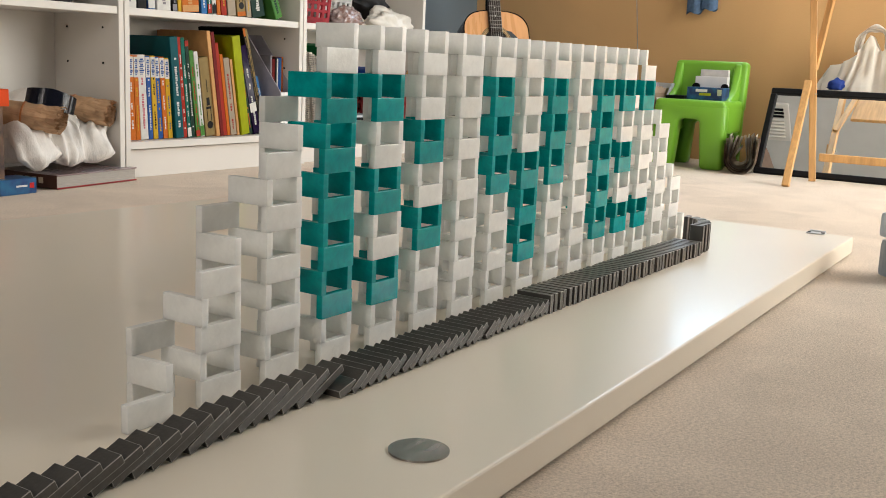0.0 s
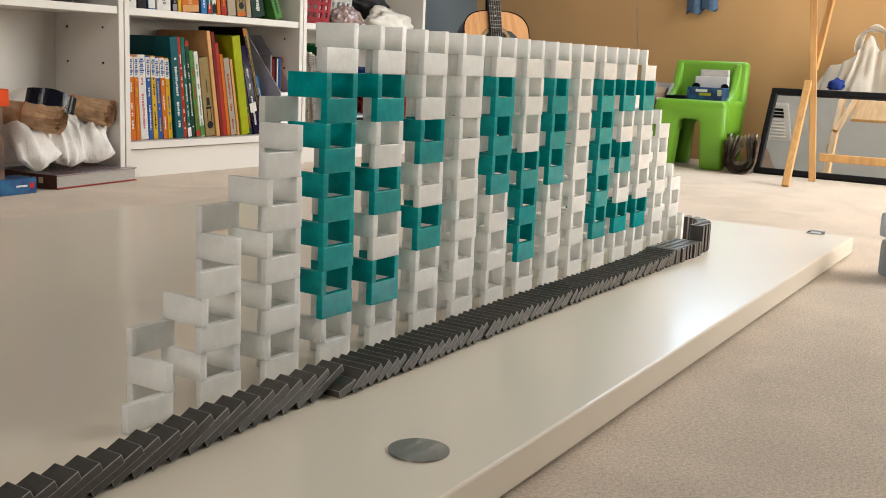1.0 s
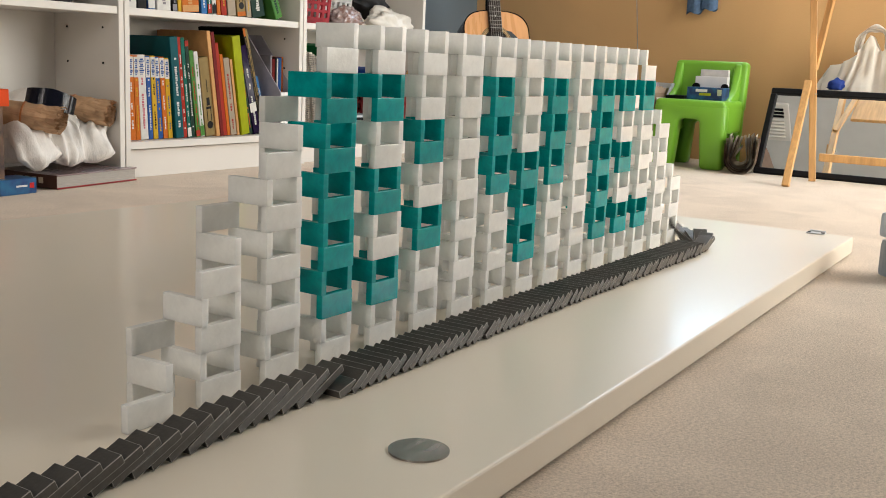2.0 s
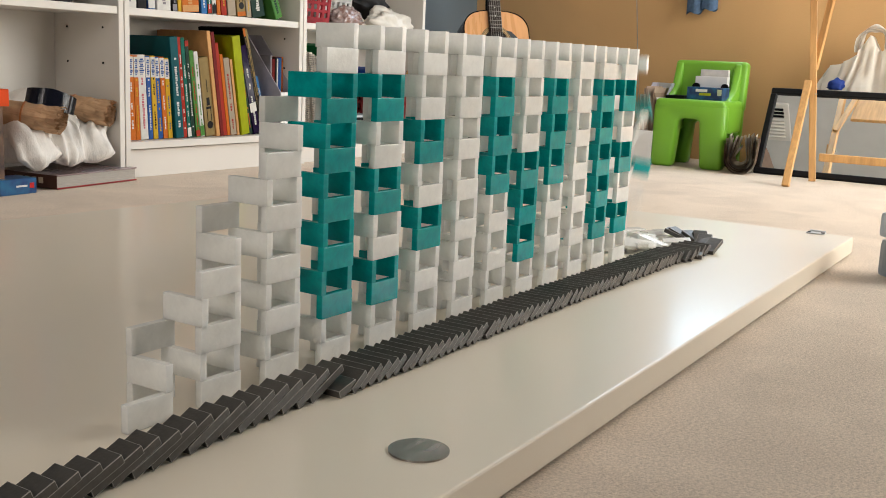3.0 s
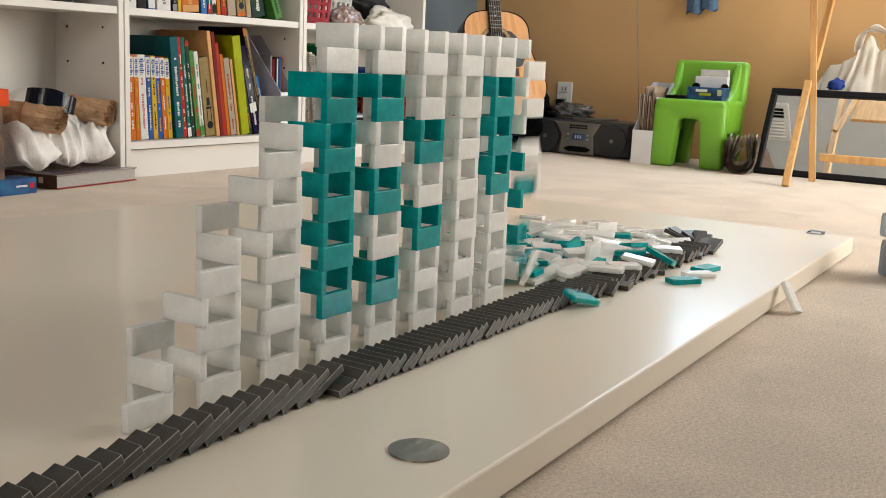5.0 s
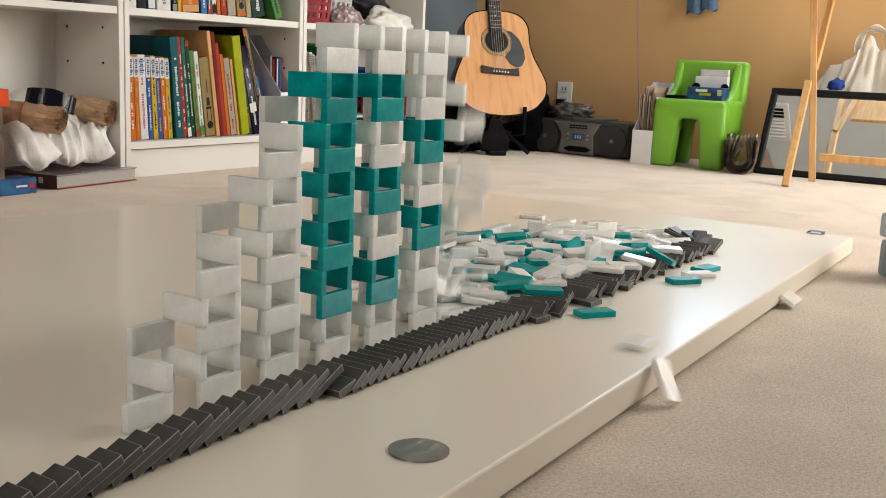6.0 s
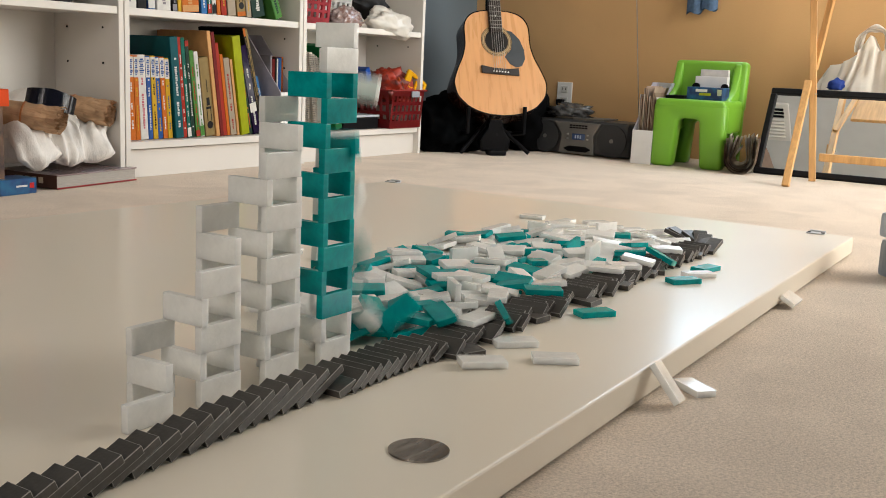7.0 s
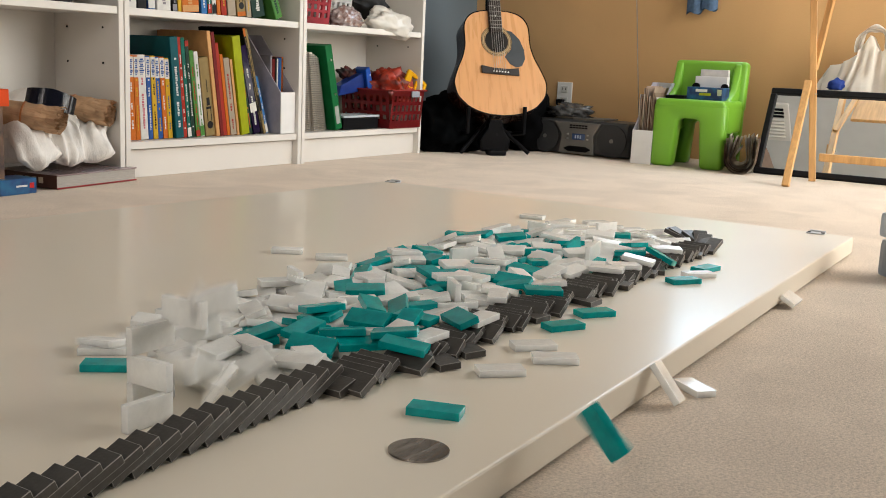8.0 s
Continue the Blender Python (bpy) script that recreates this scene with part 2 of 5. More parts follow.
def lay_row():
    x = -0.0931 - 11 * 0.0187
    while x < 0.155:
        row_pieces.append([domino("g"), x, -0.0560 + 0.045 * min(x, 0.1) + rng.gauss(0, 0.0007), rng.gauss(0, 1.2), True, row_time(x), min(68, 64 + 40 * max(0.0, -0.02 - x)) + rng.uniform(-1.5, 1.5)])
        x += 0.0187
    # the first of those on their long edge lies almost flat
    row_pieces.append([domino("g"), 0.177, -0.0505, -2.0, False, -9.0, 74])
    x = 0.195
    while x < 1.158:
        row_pieces.append([domino("g"), x, -0.0515 - 0.009 * max(0, x - 0.6) / 0.5 + rng.gauss(0, 0.0008), 0.0, False, row_time(x), 56 + rng.uniform(-2, 2)])
        x += 0.0136
    for i in range(8):
        a = max(0.0, (i - 1.5) * 17)
        xx = (1.172, 1.189, 1.206, 1.222, 1.237, 1.249, 1.258, 1.264)[i]
        yy = (-0.070, -0.070, -0.068, -0.063, -0.055, -0.044, -0.031, -0.016)[i]
        row_pieces.append([domino("g"), xx, yy, a, True, 1.5 + 0.055 * i, 68 + rng.uniform(-6, 6)])


def row_pose(x, y, heading, tall, lean):
    h = DL if tall else DH
    m = Matrix.Translation((x, y, BT)) @ Matrix.Rotation(radians(heading), 4, "Z") @ Matrix.Rotation(radians(lean), 4, "Y")
    m = m @ Matrix.Translation((-DT / 2, 0, h / 2))
    if tall:
        return m @ axes(Vector((0, 0, 1)), Vector((0, 1, 0)), Vector((-1, 0, 0)), (0, 0, 0))
    return m @ axes(Vector((0, 1, 0)), Vector((0, 0, 1)), Vector((1, 0, 0)), (0, 0, 0))


lay_row()

# ---- where the pieces come to rest: a height field of the growing heap ----
CELL, NX, NY, OX, OY = 0.004, 560, 320, -0.55, -0.35
heap = np.full((NX, NY), BT)


def cells(cx, cy, a, lx, ly):
    n, k = 11, 7
    u, v = np.meshgrid(np.linspace(-lx / 2, lx / 2, n), np.linspace(-ly / 2, ly / 2, k), indexing="ij")
    x, y = cx + u * math.cos(a) - v * math.sin(a), cy + u * math.sin(a) + v * math.cos(a)
    i, j = np.clip(((x - OX) / CELL).astype(int), 0, NX - 1), np.clip(((y - OY) / CELL).astype(int), 0, NY - 1)
    return u, v, i, j


def slope_under(cx, cy, a, ly):
    """The plane on which a piece would come to rest, and the height of its middle."""
    u, v, i, j = cells(cx, cy, a, DL, ly)
    h = heap[i, j]
    A = np.c_[u.ravel(), v.ravel(), np.ones(u.size)]
    gx, gy, c = np.linalg.lstsq(A, h.ravel(), rcond=None)[0]
    gx, gy = max(-0.4, min(0.4, gx)), max(-0.5, min(0.5, gy))
    plane = gx * u + gy * v
    lift = np.percentile(h - plane, 90)
    return gx, gy, plane, lift, i, j


def settle(spots, on_edge=False):
    """The resting pose of a piece that slides to the lowest of a few spots (x, y, turn), on what lies there."""
    ly, th = (DT, DH) if on_edge else (DH, DT)

    def height(s):
        gx, gy, _, lift, _, _ = slope_under(*s, ly)
        return lift + 0.010 * (abs(gx) + abs(gy))

    cx, cy, a = min(spots, key=height)
    gx, gy, plane, lift, i, j = slope_under(cx, cy, a, ly)
    if on_edge:
        gy, plane = 0.0, plane * 0
    top = plane + lift + th * 0.97
    heap[i, j] = np.maximum(heap[i, j], top)
    n = Vector((-gx, -gy, 1)).normalized()
    ex = Vector((1, 0, gx)).normalized()
    ey = n.cross(ex)
    r = Matrix((ex, ey, n)).transposed().to_4x4()
    base = Matrix.Translation((cx, cy, lift)) @ Matrix.Rotation(a, 4, "Z") @ r @ Matrix.Translation((0, 0, th / 2))
    if on_edge:
        base = base @ Matrix.Rotation(radians(90), 4, "X")
    if rng.random() < 0.5:
        base = base @ Matrix.Rotation(math.pi, 4, "X")
    return base


def blend(a, b, s):
    q = a.to_quaternion().slerp(b.to_quaternion(), s)
    p = a.translation.lerp(b.translation, s)
    return Matrix.Translation(p) @ q.to_matrix().to_4x4()


def key(ob, rows):
    """Rows at distinct frames, from the clip's start to its end."""
    seen = {}
    for t, m in rows:
        seen[frame(min(8.0, max(0.0, t)))] = (min(8.0, max(0.0, t)), m)
    walk(ob, [seen[f] for f in sorted(seen)])


def reach_down(m):
    """How far a piece in this pose reaches below its middle."""
    r = m.to_3x3()
    return 0.5 * (DL * abs(r[2][0]) + DH * abs(r[2][1]) + DT * abs(r[2][2]))


def drop_rows(m0, m1, t0, air=0.32, spin=None):
    """A piece comes down from m0 at t0 with its column, turning a little, lands on its lowest corner and skids to rest at m1.
    air: the share of its way to the side that it goes while falling."""
    still, up = m0, max(0.0, (m0.translation.z - BT) / 0.336)
    if t0 > 0.2:
        m0 = Matrix.Translation((0.007 * up * up, 0, -0.002 * up)) @ still
    z0, z1 = m0.translation.z, m1.translation.z
    base = z1 - reach_down(m1)
    g = 8.0                            # pieces that rub on their neighbours come down more slowly
    fall = max(0.10, math.sqrt(max(0.0, 2 * (z0 - z1) / g)))
    skid = 0.28 + 0.8 * (m1.translation - m0.translation).to_2d().length

    def at(t):
        s = (t - t0) / fall
        if s <= 0:
            return m0
        s2 = max(0.0, min(1.0, (t - t0 - fall) / skid))
        s = min(1.0, s)
        e = 1 - (1 - s2) ** 2
        m = blend(m0, m1, 0.45 * s * s + 0.55 * min(1.0, 1.6 * e) * (1 if s2 > 0 else 0))
        if spin:
            m = m @ Matrix.Rotation(spin[0] * math.sin(math.pi * 0.5 * s * s) * (1 - min(1.0, 1.6 * e)), 4, spin[1])
        p = m0.translation.lerp(m1.translation, air * s * s + (1 - air) * e)
        p.x += 0.016 * up * s * s * (1 - e)
        free = z0 - g / 2 * min(t - t0, fall * 1.2) ** 2 + 0.014 * up * math.sin(math.pi * s2)
        p.z = max(free, base + reach_down(m)) if s2 < 1 else z1
        m.translation = p
        return m

    rows = [(0.0, still), (t0 - 0.12, still), (t0, m0)]
    n = max(3, int(fall / 0.05) + 1)
    rows += [(t0 + fall * i / n, at(t0 + fall * i / n)) for i in range(1, n + 1)]
    n = max(4, int(skid / 0.06) + 1)
    rows += [(t0 + fall + skid * i / n, at(t0 + fall + skid * i / n)) for i in range(1, n)] + [(t0 + fall + skid, m1)]
    if rows[-1][0] > 8.0:
        rows = [r for r in rows if r[0] < 8.0] + [(8.0, at(8.0))]
    else:
        rows.append((8.0, m1))
    return rows


def over_edge_rows(m0, t0, t_land, stops, rest, t_rest):
    """A piece that drops onto the board, skids across it by the given stops and slips over the edge to rest."""
    rows = [r for r in drop_rows(m0, stops[0][1], t0, 0.8, (0.6, "X")) if r[0] <= t_land]
    return rows + list(stops) + [(t_rest, rest), (8.0, rest)]


def flat(x, y, a, z=None, tilt=0.0):
    return pose(x, y, (BT if z is None else z) + DT / 2, tilt, 0, a)


def lean_pose(low, high, facing):
    """A piece whose long axis runs from low to high, its broad face turned to facing."""
    low, high = Vector(low), Vector(high)
    x = (high - low).normalized()
    y = Vector(facing).cross(x).normalized()
    return axes(x, y, x.cross(y), (low + high) / 2)


# pieces that end away from the heap, on the board: kind, from line, layer, resting pose, moment
STRAYS = (
    ("t", 24, 12, flat(0.905, -0.140, 24 - 60), None), ("w", 25, 13, flat(0.965, -0.143, -40), None), ("t", 26, 12, flat(1.02, -0.136, -15), None),
    ("t", 18, 12, flat(0.628, -0.122, -35), None), ("t", 8, 12, flat(0.542, -0.120, -30), 6.72),
    ("w", 9, 13, flat(0.441, -0.1325, -44), None), ("w", 10, 13, flat(0.412, -0.173, -56), None), ("w", 9, 14, flat(0.3365, -0.1495, -46), 6.56),
    ("t", 7, 11, flat(0.197, -0.163, -72), 6.94),
    ("w", 27, 12, flat(1.300, 0.313, 100), None), ("t", 23, 12, flat(1.004, 0.306, -70), None), ("w", 15, 14, flat(0.670, 0.416, -55), None),
    ("w", 14, 14, flat(0.677, 0.334, -50), None), ("w", 8, 3, flat(0.137, 0.196, -49), 6.92), ("t", 6, 4, flat(0.104, 0.150, -52), 7.10),
    ("w", 17, 14, flat(0.86, 0.27, -40), None), ("w", 16, 13, flat(0.75, 0.25, -52), None),
)

# pieces that leave the board: kind, from line, layer, release, landing, stops on the way, resting pose, moment of rest
LEANING = lean_pose((0.987, -0.289, 0.003), (1.001, -0.2625, 0.042), (0.06, -0.80, 0.6))
LEAVERS = (
    ("w", 23, 10, 3.50, 3.72, ((3.78, flat(0.955, -0.09, -20)), (3.9, flat(0.958, -0.17, -40)), (4.0, flat(0.963, -0.24, -60)), (4.07, flat(0.98, -0.272, -80, 0.022, 35))), LEANING, 4.16),
    ("w", 15, 9, 5.28, 5.48, ((5.5, flat(0.46, -0.08, -10)), (5.65, flat(0.455, -0.15, -30)), (5.8, flat(0.4514, -0.226, -50)), (5.9, flat(0.462, -0.258, -75, 0.034, 20))),
     lean_pose((0.466, -0.294, 0.0035), (0.468, -0.2605, 0.043), (0.12, -0.8, 0.58)), 6.02),
    ("w", 14, 10, 5.46, 5.66, ((5.7, flat(0.56, -0.08, 20)), (5.9, flat(0.542, -0.166, -10)), (6.02, flat(0.53, -0.235, 10)), (6.12, flat(0.528, -0.268, 30, 0.045, 25))), flat(0.531, -0.286, 52, 0.0), 6.26),
)

# the white piece at the board's foot slips flat later; a teal one skips over the board's edge
SLIPPED = lean_pose((1.011, -0.266, 0.0115), (1.059, -0.266, 0.0115), (0, -0.5, 0.86))
TEAL_SKIP = ((7.14, flat(0.285, 0.0, -10, 0.24, 10)), (7.28, flat(0.262, -0.05, -30, 0.12, 40)), (7.4, flat(0.24, -0.10, -50, 0.045, 25)), (7.5, flat(0.223, -0.145, -60, 0.058, 55)),
             (7.6, flat(0.207, -0.230, -70, 0.068, 85)), (7.7, flat(0.197, -0.269, -65, 0.071, 125)), (7.8, flat(0.200, -0.296, -60, 0.076, 160)),
             (7.9, lean_pose((0.205, -0.342, 0.058), (0.190, -0.296, 0.070), (0.7, 0.0, -0.7))), (8.0, lean_pose((0.2257, -0.3259, 0.0304), (0.2258, -0.2926, 0.065), (0.9226, -0.2788, 0.2666))))


def motions():
    """All that moves: the grey row topples, then the wall comes down from its far end to its near end."""
    taken = {}
    skipper = next(p for p in wall_pieces if p[5] == "t" and p[3] == 7 and p[4] == 12)
    taken[id(skipper)] = "skip"

    def pick(kind, k, layer):
        return min((p for p in wall_pieces if p[5] == kind and id(p) not in taken), key=lambda p: abs(p[3] - k) * 2 + abs(p[4] - layer))

    for leaver in LEAVERS:
        taken[id(pick(*leaver[:3]))] = leaver
    for kind, k, layer, rest, t in STRAYS:
        taken[id(pick(kind, k, layer))] = (rest, t)
        cells_there = cells(rest.translation.x, rest.translation.y, rest.to_euler().z, DL, DH)
        heap[cells_there[2], cells_there[3]] = BT + DT
    # the row
    for ob, x, y, heading, tall, t, lean in row_pieces:
        stand, lying = row_pose(x, y, heading, tall, 0), row_pose(x, y, heading, tall, lean)
        c = cells(x + 0.02, y, radians(heading), 0.014, DH if tall else DL)
        heap[c[2], c[3]] = BT + (0.026 if tall else 0.018)
        hit = gives_way(x / PITCH) + 0.12
        shoved = x > 0.19
        if shoved:
            r = rng.random()
            away, twist = -abs(rng.gauss(0.006, 0.008)), rng.gauss(-2, 3.5)
            end = row_pose(x + rng.gauss(0, 0.003), y + away, heading + twist, tall, min(80, lean + abs(rng.gauss(2, 3))))
            if r < 0.07:
                end = row_pose(x + 0.01, y - rng.uniform(0.008, 0.03), heading + rng.uniform(-35, 35), tall, 86)
        if t < 0:
            rows = [(0.0, lying)]
        else:
            rows = [(0.0, stand), (t, stand), (t + 0.07, row_pose(x, y, heading, tall, lean * 0.35)), (t + 0.15, row_pose(x, y, heading, tall, lean * 0.8)),
                    (t + 0.3, lying)]
        if shoved and hit < 7.8:
            rows += [(max(hit, rows[-1][0] + 0.05), lying), (max(hit, rows[-1][0] + 0.05) + 0.15, end), (8.0, end)]
        else:
            rows.append((8.0, lying))
        key(ob, rows)
    # the wall, in the order in which its pieces land
    for p in sorted(wall_pieces, key=lambda q: q[2] + 0.05 * math.sqrt(q[4])):
        ob, m0, t0, k, layer, kind = p
        if id(p) in taken:
            if taken[id(p)] == "skip":
                key(ob, [(0.0, m0), (7.02, m0)] + list(TEAL_SKIP))
                continue
            if len(taken[id(p)]) > 2:
                _, _, _, start, land, stops, rest, end = taken[id(p)]
                rows = over_edge_rows(m0, start, land, stops, rest, end)
                if rest is LEANING:
                    rows = rows[:-1] + [(5.0, rest), (5.12, SLIPPED), (8.0, SLIPPED)]
            else:
                rest, t = taken[id(p)]
                rows = drop_rows(m0, rest, t if t else t0, 0.6, (rng.uniform(-0.8, 0.8), "X"))
            key(ob, rows)
            continue
        if t0 >= 7.99:
            key(ob, [(0.0, m0), (8.0, m0)])
            continue
        spots = []
        for _ in range(7):
            x = max(0.07, m0.translation.x + min(0.085, rng.gauss(0.025, 0.032) + 0.003 * layer * rng.random()))
            side = rng.uniform(-0.03, 0.25) if rng.random() < 0.6 else rng.gauss(0.07, 0.06)
            if rng.random() < 0.08:
                side = rng.uniform(-0.08, -0.02)
            if kind == "t" and k <= 9:         # the near letter spills towards the row
                x, side = m0.translation.x + rng.uniform(0.0, 0.10), rng.uniform(-0.07, 0.11)
            a = rng.gauss(radians(-52), radians(38)) if rng.random() < 0.7 else rng.uniform(-math.pi, math.pi)
            spots.append((x, max(-0.085, min(0.265, side)), a))
        rest = settle(spots, rng.random() < 0.035)
        key(ob, drop_rows(m0, rest, t0, rng.uniform(0.2, 0.45), (rng.uniform(-0.8, 0.8), rng.choice("XY"))))

# ---- bookshelves ----
SF, SD = 1.5, 0.26             # front plane and depth


def bookcase(x0, x1, bottom, label):
    c = thing("bookcase", pose(x0, SF, 0), label, "bookcase", "white bookcases")
    w, h, t = x1 - x0, 1.75, 0.017
    for x in (t / 2, w - t / 2):
        part("side_panel", box((t - 0.001, SD, h), pose(x, SD / 2, h / 2), 0.001), M_SHELF, c)
    part("back_panel", box((w - 2 * t, 0.005, h - 0.02), pose(w / 2, SD - 0.004, h / 2)), M_SHELF, c)
    if bottom:
        part("plinth", box((w - 2 * t, 0.016, 0.074), pose(w / 2, 0.03, 0.038)), M_SHELF, c)
    for z in ((0.088,) if bottom else ()) + (0.434, 0.77, 1.1, 1.42, 1.74):
        part("shelf", box((w - 2 * t - 0.001, SD - 0.014, 0.019), pose(w / 2, SD / 2 - 0.003, z), 0.001), M_SHELF, c)
    for z in (0.30, 0.39):
        for xx, s in ((t + 0.001, 1), (w - t - 0.001, -1)):
            bm = bmesh.new()
            for yy in (0.06, 0.2):
                cyl(bm, 0.0028, 0.002, pose(xx, yy, z, 0, 90, 0), 8)
            tagged(part("peg_hole", bm, M_BLACK, c), kind="stuff")
    return c


bookcase(0.555, 1.284, False, "white laminate bookcase open to the floor with clutter")
bookcase(1.286, 1.988, True, "white laminate bookcase filled with children's books")
bookcase(1.990, 2.678, True, "white laminate bookcase with folders and a toy basket")

# ---- books ----
COLORS = {}


def paint(rgb, rough=0.45, **kw):
    k = (rgb, rough)
    if k not in COLORS:
        COLORS[k] = mat("printed_cover", rgb, rough, vary=0.08, scale=35, spec=0.15, **kw)
    return COLORS[k]


NAMES = {"o": (0.55, 0.14, 0.015), "y": (0.58, 0.35, 0.02), "w": (0.684, 0.666, 0.63), "b": (0.022, 0.086, 0.302), "t": (0.003, 0.085, 0.105), "r": (0.36, 0.03, 0.016), "g": (0.007, 0.115, 0.086), "d": (0.011, 0.036, 0.025), "k": (0.27, 0.19, 0.075), "p": (0.60, 0.32, 0.125), "m": (0.16, 0.012, 0.012), "l": (0.33, 0.37, 0.007), "v": (0.010, 0.003, 0.030), "n": (0.007, 0.006, 0.007), "e": (0.38, 0.31, 0.23), "s": (0.036, 0.158, 0.396), "c": (0.072, 0.216, 0.043), "h": (0.252, 0.238, 0.259), "q": (0.54, 0.144, 0.18)}
WORDS = {"o": "orange", "y": "yellow", "w": "white", "b": "blue", "t": "dark teal", "r": "red", "g": "green", "d": "dark green", "k": "khaki",
         "p": "pale orange", "m": "dark red", "l": "lime green", "v": "glossy purple", "n": "black", "e": "beige", "s": "bright blue",
         "c": "leaf green", "h": "grey", "q": "pink"}


def book(m, w, h, d, c, mark="", thick=0.0022, titled=False):
    """A book with its spine to the front (-y), standing on its lower edge."""
    b = thing("book", m, WORDS[c] + (" hardback book" if w > 0.016 else " thin children's book") + " standing upright on the shelf", "book", "books on the shelf")
    col = paint(NAMES[c], 0.12 if c == "v" else 0.42)
    bm = bmesh.new()
    box_bm(bm, (w, thick, h), pose(w / 2, thick / 2, h / 2), 0.0007)
    for x in (thick / 2, w - thick / 2):
        box_bm(bm, (thick, d, h), pose(x, thick + d / 2 + 0.0002, h / 2))
    part("cover", bm, col, b)
    part("page_block", box((w - 2.2 * thick, d - 0.006, h - 0.008), pose(w / 2, d / 2 + 0.001, h / 2)), M_PAPER, b)
    if titled:
        part("title_panel", box((w * 0.96, 0.0005, h * 0.24), pose(w / 2, -0.0001, h * 0.865)), paint(NAMES["w"]), b, "white title panel")
        bm = bmesh.new()
        for i in range(9):
            box_bm(bm, (w * (0.34 + 0.36 * ((i * 7) % 5) / 5), 0.0004, 0.0021 + 0.0009 * (i % 3)), pose(w * (0.47 + 0.03 * (i % 3)), -0.0006, h * (0.775 + 0.0215 * i)))
        tagged(part("title_lettering", bm, paint(NAMES[mark if mark in "brc" else "b"]), b, "small title lettering bars"), kind="stuff")
    # on the purple spine these bars are glints put into colour
    if mark:
        bm = bmesh.new()
        r = random.Random(int(w * 1e5) + int(h * 1e4))
        z, end = h * r.uniform(0.06, 0.14), h * (0.72 if titled else r.uniform(0.72, 0.94))
        while z < end:
            s = r.uniform(0.003, 0.007)
            box_bm(bm, (w * r.uniform(0.16, 0.30), 0.0006, s), pose(w * r.uniform(0.47, 0.53), -0.0003, z + s / 2))
            z += s + (0.0016 if r.random() < 0.8 else r.uniform(0.006, 0.03))
        tagged(part("lettering", bm, paint(NAMES[mark]), b, WORDS[mark] + " lettering or glint bars"), kind="stuff")
        if r.random() < 0.75 and not titled:
            hh = h * r.uniform(0.05, 0.16)
            part("spine_band", box((w * 0.97, 0.0005, hh), pose(w / 2, -0.0001, r.choice((h - hh * 0.6, hh * 0.6, h * 0.3)))), paint(NAMES[mark if r.random() < 0.5 else r.choice("owyr")]), b)
    if c == "k" and w > 0.03:
        bm = bmesh.new()
        box_bm(bm, (w * 0.06, 0.0006, h * 0.16), pose(w * 0.55, -0.0004, h * 0.64))
        box_bm(bm, (w * 0.52, 0.0006, h * 0.03), pose(w * 0.55, -0.0004, h * 0.36))
        box_bm(bm, (w * 0.30, 0.0006, h * 0.10), pose(w * 0.55, -0.0004, h * 0.44))
        for dx in (-0.2, 0.2):
            box_bm(bm, (w * 0.05, 0.0006, h * 0.16), pose(w * (0.55 + dx), -0.0004, h * 0.27))
        cyl(bm, w * 0.30, 0.0006, pose(w * 0.55, -0.0005, h * 0.14, 90, 0, 0), 18)
        part("cover_drawing", bm, paint(NAMES["n"]), b, "dark lantern drawing on the cover")
    return b


ZB = 0.0985                    # top of the lowest shelf
ZM = 0.4445                    # top of the next one


def shelf_books(rows, z, y=SF + 0.03, wide=1.075):
    for x, w, h, d, lean, c, mark in rows:
        low = z == ZB
        h *= 1.055 if low and h < 0.22 else 1.03 if low and h > 0.31 else 1.0
        x, w = (1.337 + (x - 1.306) * 1.010, w * 1.02) if low else (1.304 + (x - 1.306) * wide, w * wide)
        book(pose(x, y + (0.23 - d) * 0.15, z, 0, -lean - (1.2 if low else 0), 0), w, h, d, c, mark, titled=low and h < 0.23 and x < 1.5)


shelf_books(((1.306, 0.0190, 0.212, 0.15, 1, "o", "w"), (1.3265, 0.0150, 0.212, 0.15, 1, "o", "y"), (1.3430, 0.0255, 0.214, 0.15, 2, "w", "q"), (1.370, 0.0150, 0.212, 0.15, 2, "b", "w"),
             (1.3870, 0.0160, 0.213, 0.15, 2, "y", "n"), (1.404, 0.0160, 0.210, 0.15, 3, "b", "y"), (1.4220, 0.0160, 0.211, 0.15, 3, "o", "w"), (1.4395, 0.015, 0.208, 0.15, 3, "y", "b")), ZB)
shelf_books(((1.461, 0.028, 0.278, 0.20, 4, "t", "w"), (1.491, 0.0135, 0.279, 0.18, 4, "r", "w"), (1.506, 0.0135, 0.278, 0.19, 5, "g", "w"),
             (1.522, 0.0130, 0.272, 0.18, 5, "d", "w"), (1.541, 0.0150, 0.244, 0.17, 6, "c", "r"), (1.558, 0.0150, 0.242, 0.17, 6, "w", "c")), ZB)
shelf_books(((1.578, 0.036, 0.214, 0.17, 6.5, "k", ""), (1.616, 0.0135, 0.302, 0.20, 7, "p", ""), (1.632, 0.013, 0.300, 0.20, 7, "m", ""), (1.648, 0.0150, 0.270, 0.17, 7.5, "r", ""),
             (1.666, 0.0120, 0.238, 0.16, 7.5, "o", ""), (1.680, 0.0225, 0.215, 0.17, 8, "e", "r"), (1.706, 0.0100, 0.225, 0.17, 8, "p", "")), ZB)
